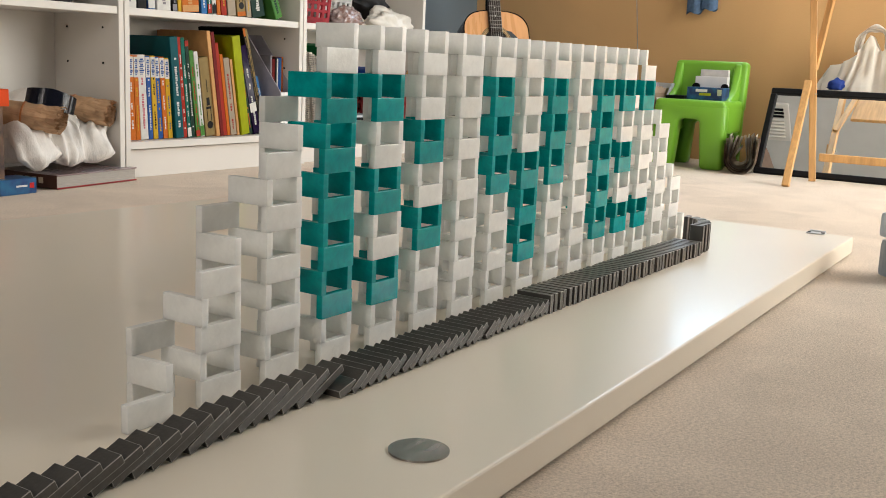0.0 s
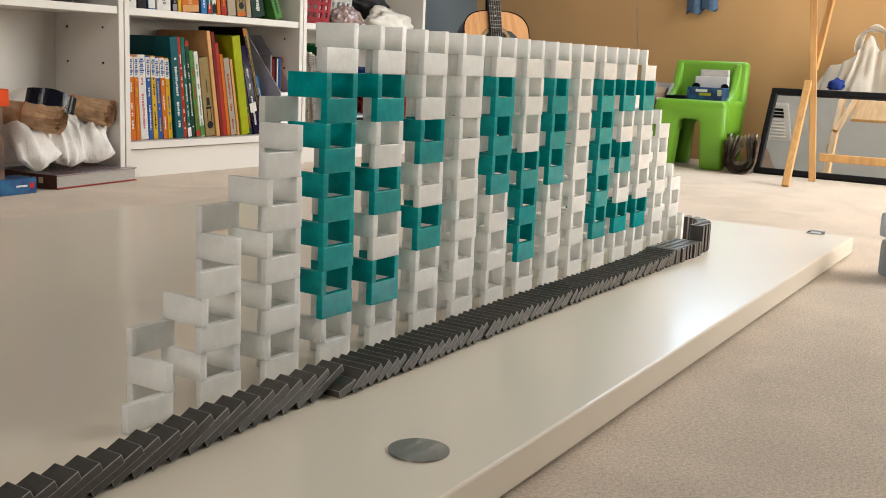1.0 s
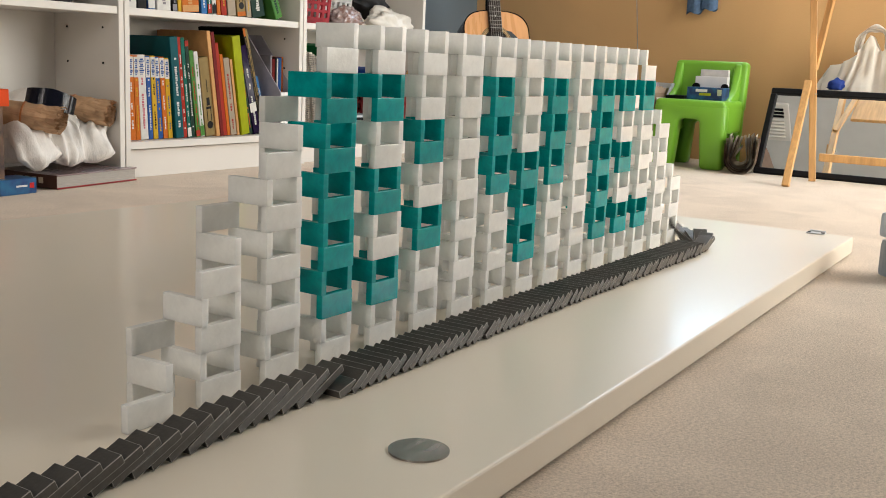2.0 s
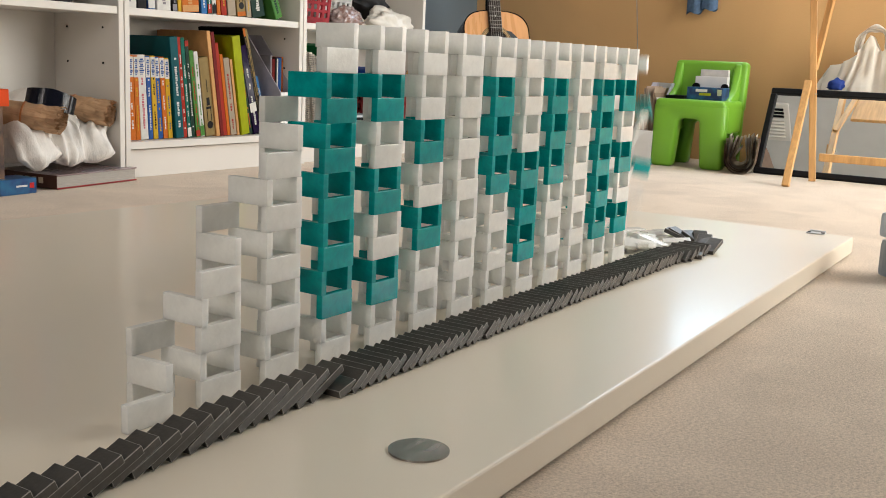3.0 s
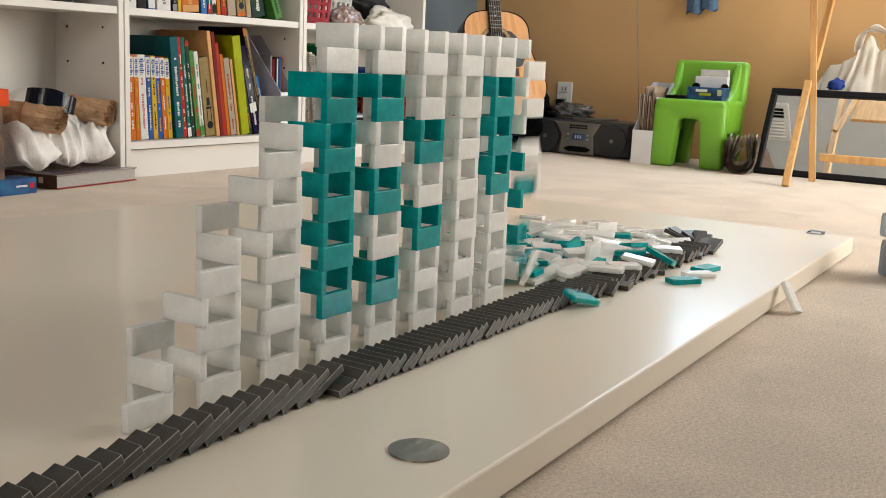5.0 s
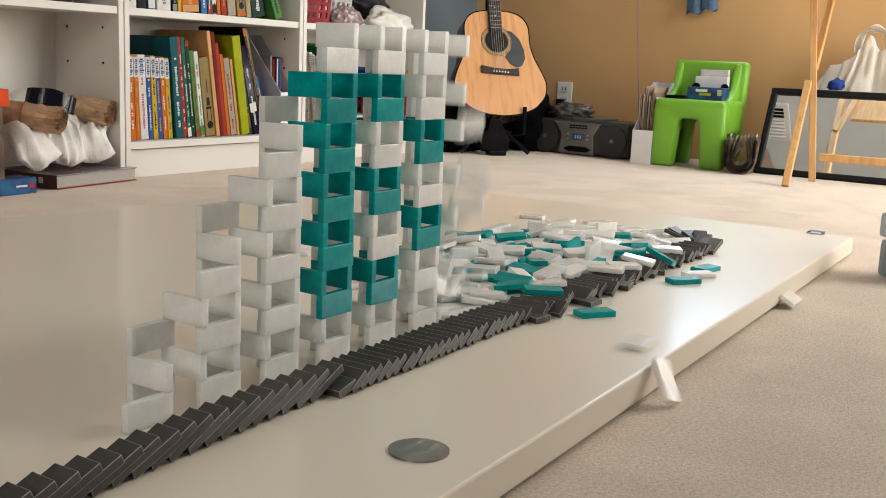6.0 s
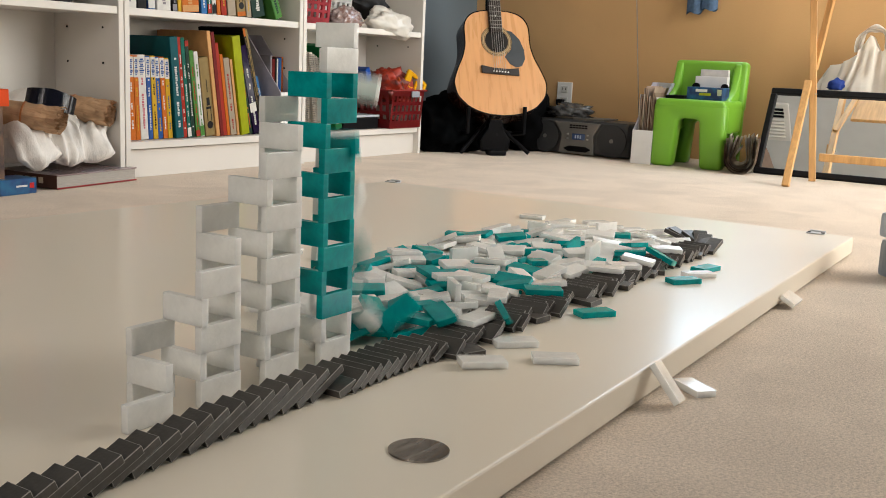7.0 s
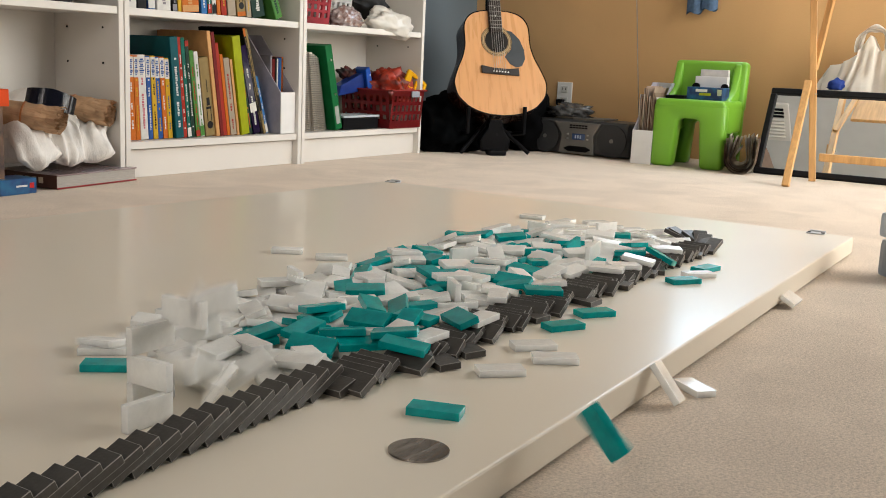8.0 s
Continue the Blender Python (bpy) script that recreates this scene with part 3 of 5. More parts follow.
# the purple book's white mark paints the glints of its glossy spine
shelf_books(((1.719, 0.032, 0.292, 0.21, 8, "l", ""), (1.756, 0.0150, 0.200, 0.17, 11, "d", "o"), (1.776, 0.0275, 0.270, 0.18, 13, "v", "w"), (1.808, 0.009, 0.318, 0.18, 14.5, "n", "k"),
             (1.820, 0.009, 0.316, 0.18, 15, "k", "n"), (1.834, 0.0105, 0.172, 0.15, 15.5, "s", "w")), ZB)


def magazine_file(m, w, d, h, low, label, papers):
    f = thing("magazine_file", m, label, "magazine file")
    t = 0.003
    part("front_panel", box((w, t, low), pose(w / 2, t / 2, low / 2), 0.0005), M_WHITE, f)
    # grey card sides, darkened further: their shade is put into the colour
    for x in (t / 2, w - t / 2):
        part("side_panel", prism([(t, 0), (d, 0), (d, h), (d * 0.72, h), (t, low)], t, pose(x - t / 2, 0, 0) @ Matrix(((0, 0, 1, 0), (1, 0, 0, 0), (0, 1, 0, 0), (0, 0, 0, 1)))), paint((0.42, 0.40, 0.45)), f)
    part("back_panel", box((w - 2 * t, t, h), pose(w / 2, d - t / 2, h / 2)), M_WHITE, f)
    part("bottom_panel", box((w - 2 * t, d - 2 * t, t), pose(w / 2, d / 2, t / 2)), M_WHITE, f)
    x = t + 0.002
    r = random.Random(int(h * 1000))
    for c, ww, hh in papers:
        if x + ww < w - t:
            bk = book(m @ pose(x, 0.05, t + 0.001, 0, 0, 0), ww, hh, d - 0.065, c, "")
            bk["label"] = WORDS[c] + " booklet standing in a magazine file"
            x += ww + 0.0008
    return f


magazine_file(pose(1.903, SF + 0.012, ZB), 0.067, 0.20, 0.300, 0.128, "white card magazine file holding thin booklets",
              [("h", 0.008, 0.235), ("m", 0.012, 0.225), ("n", 0.008, 0.230), ("w", 0.006, 0.226), ("b", 0.008, 0.228), ("s", 0.006, 0.230), ("h", 0.008, 0.229), ("r", 0.008, 0.231), ("o", 0.006, 0.232)])
# the shelf above
shelf_books(((1.312, 0.042, 0.24, 0.2, 0, "w", "h"), (1.360, 0.028, 0.23, 0.18, 2, "n", ""), (1.394, 0.022, 0.22, 0.18, 2, "b", "w"), (1.420, 0.044, 0.24, 0.2, 1, "w", "h"),
             (1.474, 0.015, 0.23, 0.18, 3, "n", "h"), (1.492, 0.012, 0.22, 0.18, 3, "y", ""), (1.508, 0.058, 0.21, 0.17, 4, "o", "p")), ZM)
shelf_books(((1.574, 0.020, 0.24, 0.18, 5, "s", "w"), (1.597, 0.014, 0.22, 0.18, 5, "g", "w"), (1.614, 0.014, 0.21, 0.18, 5, "w", "n"), (1.631, 0.013, 0.23, 0.18, 6, "o", ""), (1.647, 0.02, 0.22, 0.18, 6, "r", "y"),
             (1.672, 0.03, 0.23, 0.18, 7, "e", ""), (1.708, 0.032, 0.22, 0.18, 8, "k", "n"), (1.745, 0.018, 0.23, 0.18, 9, "e", "y"), (1.768, 0.05, 0.2, 0.18, 12, "d", "w")), ZM)
book(pose(1.885, SF + 0.02, ZM, 0, -24, 0), 0.03, 0.2, 0.18, "c", "d")
for x, c in ((0.95, "n"), (1.0, "r"), (1.06, "b"), (1.13, "n")):
    bk = book(pose(x, SF + 0.06, ZM + 0.001), 0.045, 0.2, 0.15, c, "")

# ---- folders, notebooks and baskets of the third bookcase ----


def spiral_notebook(m, w, h, d):
    n = thing("spiral_notebook", m, "grey spiral-bound notebook standing on the shelf", "notebook", "spiral notebooks")
    part("page_block", box((w * 0.7, d, h), pose(w / 2, d / 2 + 0.006, h / 2), 0.0005), M_PAPER, n)
    bm = bmesh.new()
    k = int(h / 0.006)
    for i in range(k):
        z = 0.006 + i * (h - 0.012) / (k - 1)
        bmesh.ops.create_cone(bm, cap_ends=True, segments=8, radius1=w * 0.46, radius2=w * 0.46, depth=0.0022, matrix=pose(w / 2, 0.006, z, 8, 0, 0))
    tagged(part("spiral", bm, M_STEEL, n), kind="stuff")


for i in range(6):
    spiral_notebook(pose(2.013 + i * 0.0265, SF + 0.03 + 0.004 * (i % 3), ZB, 0, -1.0 - 2.2 * i, 0), 0.021, 0.270 - 0.005 * i, 0.18)
fold = thing("box_folder", pose(2.192, SF + 0.02, ZB, 0, -14, 0), "worn green card box folder standing on the shelf", "folder")
part("shell", box((0.034, 0.2, 0.285), pose(0.017, 0.1, 0.1425), 0.003, 2), paint((0.004, 0.13, 0.035)), fold)
part("label_sticker", box((0.02, 0.001, 0.06), pose(0.017, -0.0006, 0.05)), paint((0.35, 0.36, 0.33)), fold)
for z in (0.12, 0.235):
    part("eyelet", cyl(bmesh.new(), 0.004, 0.002, pose(0.02, -0.001, z, 90, 0, 0), 10), M_STEEL, fold)

M_REDP = mat("red_plastic", (0.27, 0.012, 0.014), 0.4, vary=0.08)


def basket(name, m, w, d, h, material, label, clip=None):
    """An open basket of slotted walls that flare to the top."""
    b = thing(name, m, label, "basket")
    fl = 0.11
    for side, (lx, cx, cy, rz) in {"front": (w, 0, -d / 2, 0), "back": (w, 0, d / 2, 180), "east": (d, w / 2, 0, 90), "west": (d, -w / 2, 0, -90)}.items():
        bm = bmesh.new()
        tilt = pose(cx, cy, 0, 0, 0, rz) @ pose(0, 0, 0, math.degrees(fl), 0, 0)
        n = 2 * max(4, int(lx / 0.026)) + 1
        zs = (0.0, 0.2, 0.36, 0.45, 0.61, 0.70, 0.86, 1.0)
        grid = [[bm.verts.new(tilt @ Vector((-lx * 0.51 + lx * 1.02 * i / n, 0, z * h))) for z in zs] for i in range(n + 1)]
        for i in range(n):
            for k in range(7):
                if not (i % 2 and k % 2):
                    bm.faces.new((grid[i][k], grid[i + 1][k], grid[i + 1][k + 1], grid[i][k + 1]))
        bmesh.ops.solidify(bm, geom=bm.faces[:], thickness=0.0028)
        part("slotted_wall", bm, material, b)
    part("base", box((w, d, 0.003), pose(0, 0, 0.002)), material, b)
    bm = bmesh.new()
    for lx, cx, cy, rz in ((w, 0, -d / 2 - h * fl, 0), (w, 0, d / 2 + h * fl, 0), (d, w / 2 + h * fl, 0, 90), (d, -w / 2 - h * fl, 0, 90)):
        box_bm(bm, (lx + 2 * h * fl + 0.012, 0.012, 0.006), pose(cx, cy, h, 0, 0, rz), 0.002)
    part("rim", bm, material, b)
    if clip:
        part("handle", box((0.05, 0.006, 0.022), pose(*clip), 0.002), paint((0.30, 0.32, 0.36)), b, "grey plastic handle")
    return b


basket("toy_basket", pose(2.562, SF + 0.098, ZB, 0, 0, 0), 0.195, 0.205, 0.135, M_REDP, "red slotted plastic basket full of toys", (0.035, -0.122, 0.122))
basket("small_basket", pose(2.075, SF + 0.09, ZM), 0.15, 0.12, 0.10, mat("pink_red_plastic", (0.55, 0.05, 0.07), 0.4), "pink-red slotted plastic basket on the shelf", (0.0, -0.076, 0.093))
basket("white_basket", pose(2.24, SF + 0.14, ZM), 0.17, 0.12, 0.13, M_WHITE, "white slotted plastic basket on the shelf")


def lump(name, m, size, material, label, category, seed=0, rough=0.35, freq=3.0, sub=4, fold=0.0):
    """A soft crumpled thing: cloth, paper or film, sagging to a flat foot."""
    bm = bmesh.new()
    bmesh.ops.create_icosphere(bm, subdivisions=sub, radius=1.0)
    off = Vector((seed * 3.7, seed * 1.3, seed * 2.1))
    for v in bm.verts:
        p = v.co.copy()
        n = noise.noise(p * freq + off) * rough + noise.noise(p * freq * 2.7 + off) * rough * 0.45
        crease = abs(noise.noise(p * freq * 1.6 - off))
        p *= 1 + n - fold * (0.35 - min(0.35, crease))
        if p.z < -0.55:
            p.z = -0.55
        v.co = Vector((p.x * size[0] / 2, p.y * size[1] / 2, (p.z + 0.55) * size[2] / 1.5))
    ob = new(name, mesh_of(name, bm, material, True))
    ob.matrix_world = m
    return tagged(ob, label, category)


def toy_bits():
    z = ZB + 0.10
    lump("toy_cape", pose(2.575, SF + 0.10, z - 0.01, 0, 10, 0), (0.20, 0.19, 0.12), mat("red_orange_cloth", (0.42, 0.035, 0.012), 0.45, color2=(0.10, 0.012, 0.008), scale=30), "dark red crumpled toy cloth in a basket", "toy", 3, 0.4, 3, 4, 0.6)
    lump("toy_mask", pose(2.50, SF + 0.17, z + 0.035, 0, 24, -12), (0.20, 0.05, 0.055), mat("black_red_cloth", (0.012, 0.008, 0.008), 0.6, color2=(0.16, 0.012, 0.008), scale=26), "black and red toy cloth strip in a basket", "toy", 6, 0.35, 3, 4, 0.5)
    lump("toy_sleeve", pose(2.605, SF + 0.045, z + 0.028, 0, 22, 14), (0.13, 0.05, 0.045), mat("orange_cloth", (0.60, 0.10, 0.008), 0.4, color2=(0.05, 0.008, 0.006), scale=40), "orange striped toy sleeve in a basket", "toy", 14, 0.35, 4, 4, 0.5)
    t = thing("toy_shovel", pose(2.44, SF + 0.15, z + 0.03, 0, -10, -14), "blue plastic toy shovel in a red basket", "toy")
    part("blade", prism([(-0.075, -0.01), (0.05, -0.01), (0.062, 0.055), (0.03, 0.05), (-0.06, 0.025)], 0.05, pose(0, 0.03, 0, 90, 0, 0), 0.004), paint((0.008, 0.035, 0.22), 0.35), t)
    part("lid", prism([(-0.012, -0.012), (0.016, -0.012), (0.006, 0.074), (-0.014, 0.066)], 0.07, pose(0.06, 0.034, 0, 90, 0, 0), 0.003), paint((0.015, 0.085, 0.42), 0.3), t, "bright blue end plate")
    for zz in (0.015, 0.045):
        part("screw", cyl(bmesh.new(), 0.0025, 0.002, pose(0.064, -0.0365, zz, 90, 0, 0), 8), M_STEEL, t)
    t = thing("plastic_toy", pose(2.655, SF + 0.02, z + 0.055, 0, 28, -8), "yellow plastic toy frame in a red basket", "toy")
    bm = bmesh.new()
    for size, at in (((0.10, 0.012, 0.014), (0, 0, 0.027)), ((0.10, 0.012, 0.014), (0, 0, -0.027)), ((0.014, 0.012, 0.066), (0.05, 0, 0)), ((0.030, 0.012, 0.066), (-0.045, 0, 0)), ((0.012, 0.012, 0.06), (0.005, 0, 0))):
        box_bm(bm, size, pose(*at), 0.003)
    part("frame", bm, paint((0.82, 0.42, 0.01), 0.35), t)
    part("arm", box((0.012, 0.012, 0.09), pose(-0.03, 0.004, -0.045, 0, 40, 0), 0.003), paint((0.82, 0.42, 0.01), 0.35), t)
    t = thing("round_toy", pose(2.565, SF + 0.19, z + 0.055, 90, 0, -20), "round yellow plastic toy in a red basket", "toy")
    part("disc", cyl(bmesh.new(), 0.052, 0.016, None, 28), paint((0.70, 0.40, 0.015), 0.35), t)
    part("hub", cyl(bmesh.new(), 0.02, 0.022, None, 18), paint((0.55, 0.28, 0.01), 0.35), t)


toy_bits()
tray = thing("lidded_tray", pose(2.338, SF + 0.075, ZB), "black plastic tray with a clear grey lid", "box")
part("tray_body", box((0.20, 0.10, 0.040), pose(0, 0, 0.020), 0.004, 2), M_BLACK, tray)
part("lid", box((0.206, 0.105, 0.008), pose(0, 0, 0.0445), 0.003, 2), paint((0.50, 0.55, 0.58), 0.25), tray)
toy = thing("wooden_toy", pose(2.275, SF + 0.10, ZB + 0.049), "small pale wooden peg toy on a tray lid", "toy")
part("body", cyl(bmesh.new(), 0.012, 0.045, pose(0, 0, 0.012, 0, 70, 20), 14), M_PINE, toy)
bm = bmesh.new()
bmesh.ops.create_uvsphere(bm, u_segments=14, v_segments=8, radius=0.014, matrix=pose(-0.018, -0.006, 0.022))
part("head", bm, M_PINE, toy, smooth=True)

M_FILM = mat("milky_film", (0.90, 0.86, 0.78), 0.32, vary=0.04, bump=0.3, bump_scale=30, clear=0.25)
lump("bagged_blocks", pose(2.26, SF + 0.045, ZM, 0, 0, 0), (0.15, 0.07, 0.062), mat("bagged_brown", (0.20, 0.10, 0.08), 0.2, color2=(0.5, 0.45, 0.45), scale=45, coat=0.6),
     "clear bag of small brown pieces on the shelf", "bag", 5, 0.3, 4)
lump("plastic_bag", pose(2.495, SF + 0.035, ZM - 0.016, 0, 10, 0), (0.24, 0.10, 0.09), M_FILM, "crumpled white plastic bag hanging over a shelf edge", "bag", 8, 0.3, 1.7, 4, 0.45)
lump("black_cloth", pose(2.45, SF + 0.12, ZM + 0.055, 0, 20, 0), (0.27, 0.12, 0.10), mat("black_cloth", (0.008, 0.008, 0.009), 0.8), "black cloth bundle lying on a white bag", "cloth", 9, 0.3, 3, 4, 0.4)
cup = thing("tape_roll", pose(1.99, SF + 0.03, ZM), "small teal and white tape roll", "tape roll")
part("roll", cyl(bmesh.new(), 0.02, 0.016, pose(0.012, 0, 0.02, 90, 0, 0), 20), paint((0.05, 0.35, 0.33)), cup)
part("core", cyl(bmesh.new(), 0.011, 0.0164, pose(0.012, -0.001, 0.02, 90, 0, 0), 16), M_WHITE, cup)

# ---- clutter in the open bookcase and on the carpet ----
M_SOCK = mat("white_cotton", (0.88, 0.85, 0.81), 0.95, vary=0.04, scale=90, bump=0.35, bump_scale=300, stretch=(1, 1, 0.4), spec=0.1)
M_KRAFT = mat("kraft_paper", (0.52, 0.32, 0.18), 0.75, vary=0.14, scale=30)
bk = thing("large_book", pose(1.031, 1.444, 0.0, 0, 0, 7), "thick hardback book lying flat on the carpet", "book")
part("cover", box((0.272, 0.21, 0.003), pose(0.136, 0.105, 0.0335), 0.0008), mat("glossy_print", (0.40, 0.34, 0.36), 0.16, color2=(0.16, 0.07, 0.05), scale=14), bk, "glossy printed brown cover")
part("cover", box((0.272, 0.21, 0.003), pose(0.136, 0.105, 0.0025), 0.0008), paint((0.35, 0.05, 0.05)), bk)
part("page_block", box((0.268, 0.2, 0.0275), pose(0.135, 0.104, 0.018)), mat("grey_pages", (0.45, 0.42, 0.38), 0.9, vary=0.1, scale=40, stretch=(1, 1, 30)), bk)
part("spine", box((0.003, 0.21, 0.033), pose(-0.0016, 0.105, 0.018), 0.0008), paint((0.07, 0.03, 0.02)), bk)
bm = bmesh.new()
for i in range(4):
    box_bm(bm, (0.001, 0.014, 0.014), pose(-0.0034, 0.05 + i * 0.022, 0.02))
part("lettering", bm, paint((0.45, 0.35, 0.25)), bk)
bx = thing("small_box", pose(0.918, 1.432, 0.0, 0, 0, 4), "blue printed card box lying on the carpet", "box")
part("carton", box((0.10, 0.07, 0.036), pose(0, 0.035, 0.018), 0.0012), mat("blue_print", (0.008, 0.035, 0.17), 0.3, color2=(0.02, 0.16, 0.32), scale=25), bx)
part("label_patch", box((0.012, 0.001, 0.012), pose(0.036, -0.0006, 0.019)), paint((0.62, 0.03, 0.03)), bx)
bm = bmesh.new()
box_bm(bm, (0.03, 0.001, 0.004), pose(0.008, -0.0006, 0.019))
part("lettering", bm, M_WHITE, bx)


def sock(m, width, thick, reach, drop, seed, label):
    """A ribbed cotton tube, flattened and draped over what lies behind it."""
    bm = bmesh.new()
    off = Vector((seed * 1.7, seed * 0.9, seed))
    rows = []
    n, k = 34, 64
    for i in range(n):
        s = i / (n - 1)
        a = math.pi * (0.03 + 0.93 * s)
        cy, cz = reach * math.cos(a), drop * math.sin(a) * (1 - 0.25 * s) + 0.008
        ty, tz = -math.sin(a) * reach, math.cos(a) * drop
        ln = math.hypot(ty, tz)
        ny, nz = -tz / ln, ty / ln
        end = min(1.0, 2.6 * math.sqrt(max(0.0, s * (1 - s))) + 0.25)
        row = []
        for j in range(k):
            th = j / k * math.tau
            rib = 1 + 0.045 * math.sin(22 * th)
            w = width / 2 * (0.82 + 0.3 * noise.noise(Vector((2.2 * s, 0.5, 0)) + off)) * end
            d = thick / 2 * (1.0 + 0.8 * noise.noise(Vector((3 * s, 2 * math.cos(th), 2 * math.sin(th))) + off)) * end
            u, v = math.cos(th) * w, math.sin(th) * d * rib
            sag = 0.014 * noise.noise(Vector((u * 30, s * 5, 1)) + off) + 0.007 * noise.noise(Vector((u * 85, s * 9, 4)) + off)
            row.append(bm.verts.new((u + 0.012 * math.sin(3 * s + seed), cy + ny * v, max(0.001, cz + nz * v + sag))))
        rows.append(row)
    for p, q in zip(rows, rows[1:]):
        for j in range(k):
            bm.faces.new((p[j], p[(j + 1) % k], q[(j + 1) % k], q[j]))
    bm.faces.new(rows[0])
    bm.faces.new(list(reversed(rows[-1])))
    bmesh.ops.recalc_face_normals(bm, faces=bm.faces[:])
    ob = new("sock", mesh_of("sock", bm, M_SOCK, True))
    ob.matrix_world = m
    return tagged(ob, label, "sock", "folded socks")


sock(pose(1.000, 1.525, 0.036, 0, 0, 14), 0.135, 0.070, 0.052, 0.105, 1, "folded white ribbed cotton sock draped over a book")
sock(pose(1.112, 1.535, 0.036, 0, 0, -6), 0.105, 0.068, 0.050, 0.095, 2, "folded white ribbed cotton sock draped over a book")
sock(pose(1.212, 1.560, 0.036, 0, 0, -30), 0.150, 0.055, 0.075, 0.105, 3, "folded white cotton sock slumped over a book")
sock(pose(1.06, 1.625, 0.036, 0, 0, 16), 0.19, 0.10, 0.070, 0.148, 4, "bunched white cotton sock behind other socks")
sock(pose(1.16, 1.63, 0.036, 0, 0, -20), 0.15, 0.09, 0.06, 0.125, 5, "bunched white cotton sock behind other socks")
sock(pose(1.255, 1.575, 0.06, 0, 0, -70), 0.06, 0.035, 0.03, 0.095, 6, "upright white cotton sock against the panel")


def paper_roll(m, r, length, label):
    p = thing("paper_roll", m, label, "paper roll")
    for k in range(6):
        bm = bmesh.new()
        rr, prev = r * (1 - 0.155 * k), None
        for i in range(13):
            x = -length / 2 + length * i / 12
            row = []
            for j in range(40):
                a = j / 40 * math.tau
                mouth = max(0.0, i / 12 - 0.6) / 0.4
                q = rr * (1 + 0.05 * math.sin(2 * a + k) + (0.09 + 0.20 * mouth) * noise.noise(Vector((2.2 * math.cos(a), 2.2 * math.sin(a), 30 * x * (1 - 0.6 * mouth) + 5 * k)) * (1 + mouth)))
                row.append(bm.verts.new((x + 0.006 * mouth * noise.noise(Vector((3 * math.cos(a), 3 * math.sin(a), 9 * k))), q * math.cos(a), q * 0.78 * math.sin(a))))
            if prev:
                for j in range(40):
                    bm.faces.new((prev[j], prev[(j + 1) % 40], row[(j + 1) % 40], row[j]))
            elif k == 0:
                bm.faces.new(row)
            prev = row
        part("paper_layer", bm, M_KRAFT, p)
    bm = bmesh.new()
    cyl(bm, r * 1.05, 0.004, pose(-length * 0.08, 0, 0, 0, 90, 8) @ Matrix.Diagonal((0.80, 1, 1, 1)), 24)
    part("rubber_band", bm, paint((0.42, 0.16, 0.06)), p)


paper_roll(pose(1.200, 1.575, 0.183, 0, 6, -62), 0.041, 0.170, "brown kraft paper bags rolled with a rubber band")
paper_roll(pose(1.005, 1.505, 0.172, 0, 6, -58), 0.040, 0.150, "brown kraft paper bags rolled up on socks")
gog = thing("goggles", pose(1.062, 1.505, 0.203, -12, 12, -35), "dark wraparound goggles lying on white socks", "goggles")
bm = bmesh.new()
prev = None
for i in range(25):
    a = radians(-70 + i * 140 / 24)
    row = [bm.verts.new((0.060 * math.sin(a), -0.045 * math.cos(a), z * (1 - 0.25 * abs(math.sin(a))) - (0.012 * math.exp(-(a / 0.2) ** 2) if z < 0 else 0) * -1)) for z in (-0.027, 0.027)]
    if prev:
        bm.faces.new((prev[0], row[0], row[1], prev[1]))
    prev = row
bmesh.ops.solidify(bm, geom=bm.faces[:], thickness=0.003)
part("lens", bm, mat("dark_lens", (0.012, 0.013, 0.028), 0.14, coat=0.3), gog)
part("strap", box((0.10, 0.004, 0.02), pose(0, 0.0, 0.0), 0.001), M_BLACK, gog)
ob_ = thing("orange_box", pose(0.872, 1.470, 0.2005, 0, 0, -6), "small orange card box on a dark box", "box")
part("carton", box((0.07, 0.06, 0.038), pose(0, 0, 0.019), 0.001), paint((0.80, 0.08, 0.01)), ob_)
db = thing("dark_box", pose(0.861, 1.52, 0.0, 0, 0, -6), "dark brown printed box standing on the carpet", "box")
part("carton", box((0.085, 0.10, 0.20), pose(0, -0.015, 0.10), 0.001), mat("brown_print", (0.22, 0.12, 0.07), 0.6, color2=(0.05, 0.03, 0.03), scale=25), db)

# ---- guitar on its stand ----
GZ = Matrix(((0.743, 0, -0.669, 0), (-0.669, 0, -0.743, 0), (0, 1, 0, 0), (0, 0, 0, 1)))
GP = Matrix.Translation((2.922, 1.284, 0.147)) @ GZ @ pose(0, 0, 0, -22, 0, 0.6) @ Matrix.Diagonal((1.085, 1.085, 1.12, 1))
guitar = thing("acoustic_guitar", GP, "acoustic guitar with pale spruce top on a black stand", "guitar")
PROFILE = ((0.0, 0.0), (0.003, 0.05), (0.011, 0.085), (0.0315, 0.129), (0.073, 0.167), (0.123, 0.1765), (0.181, 0.154), (0.222, 0.134), (0.264, 0.1235),
           (0.297, 0.1235), (0.339, 0.124), (0.366, 0.113), (0.386, 0.090), (0.396, 0.055), (0.399, 0.0))


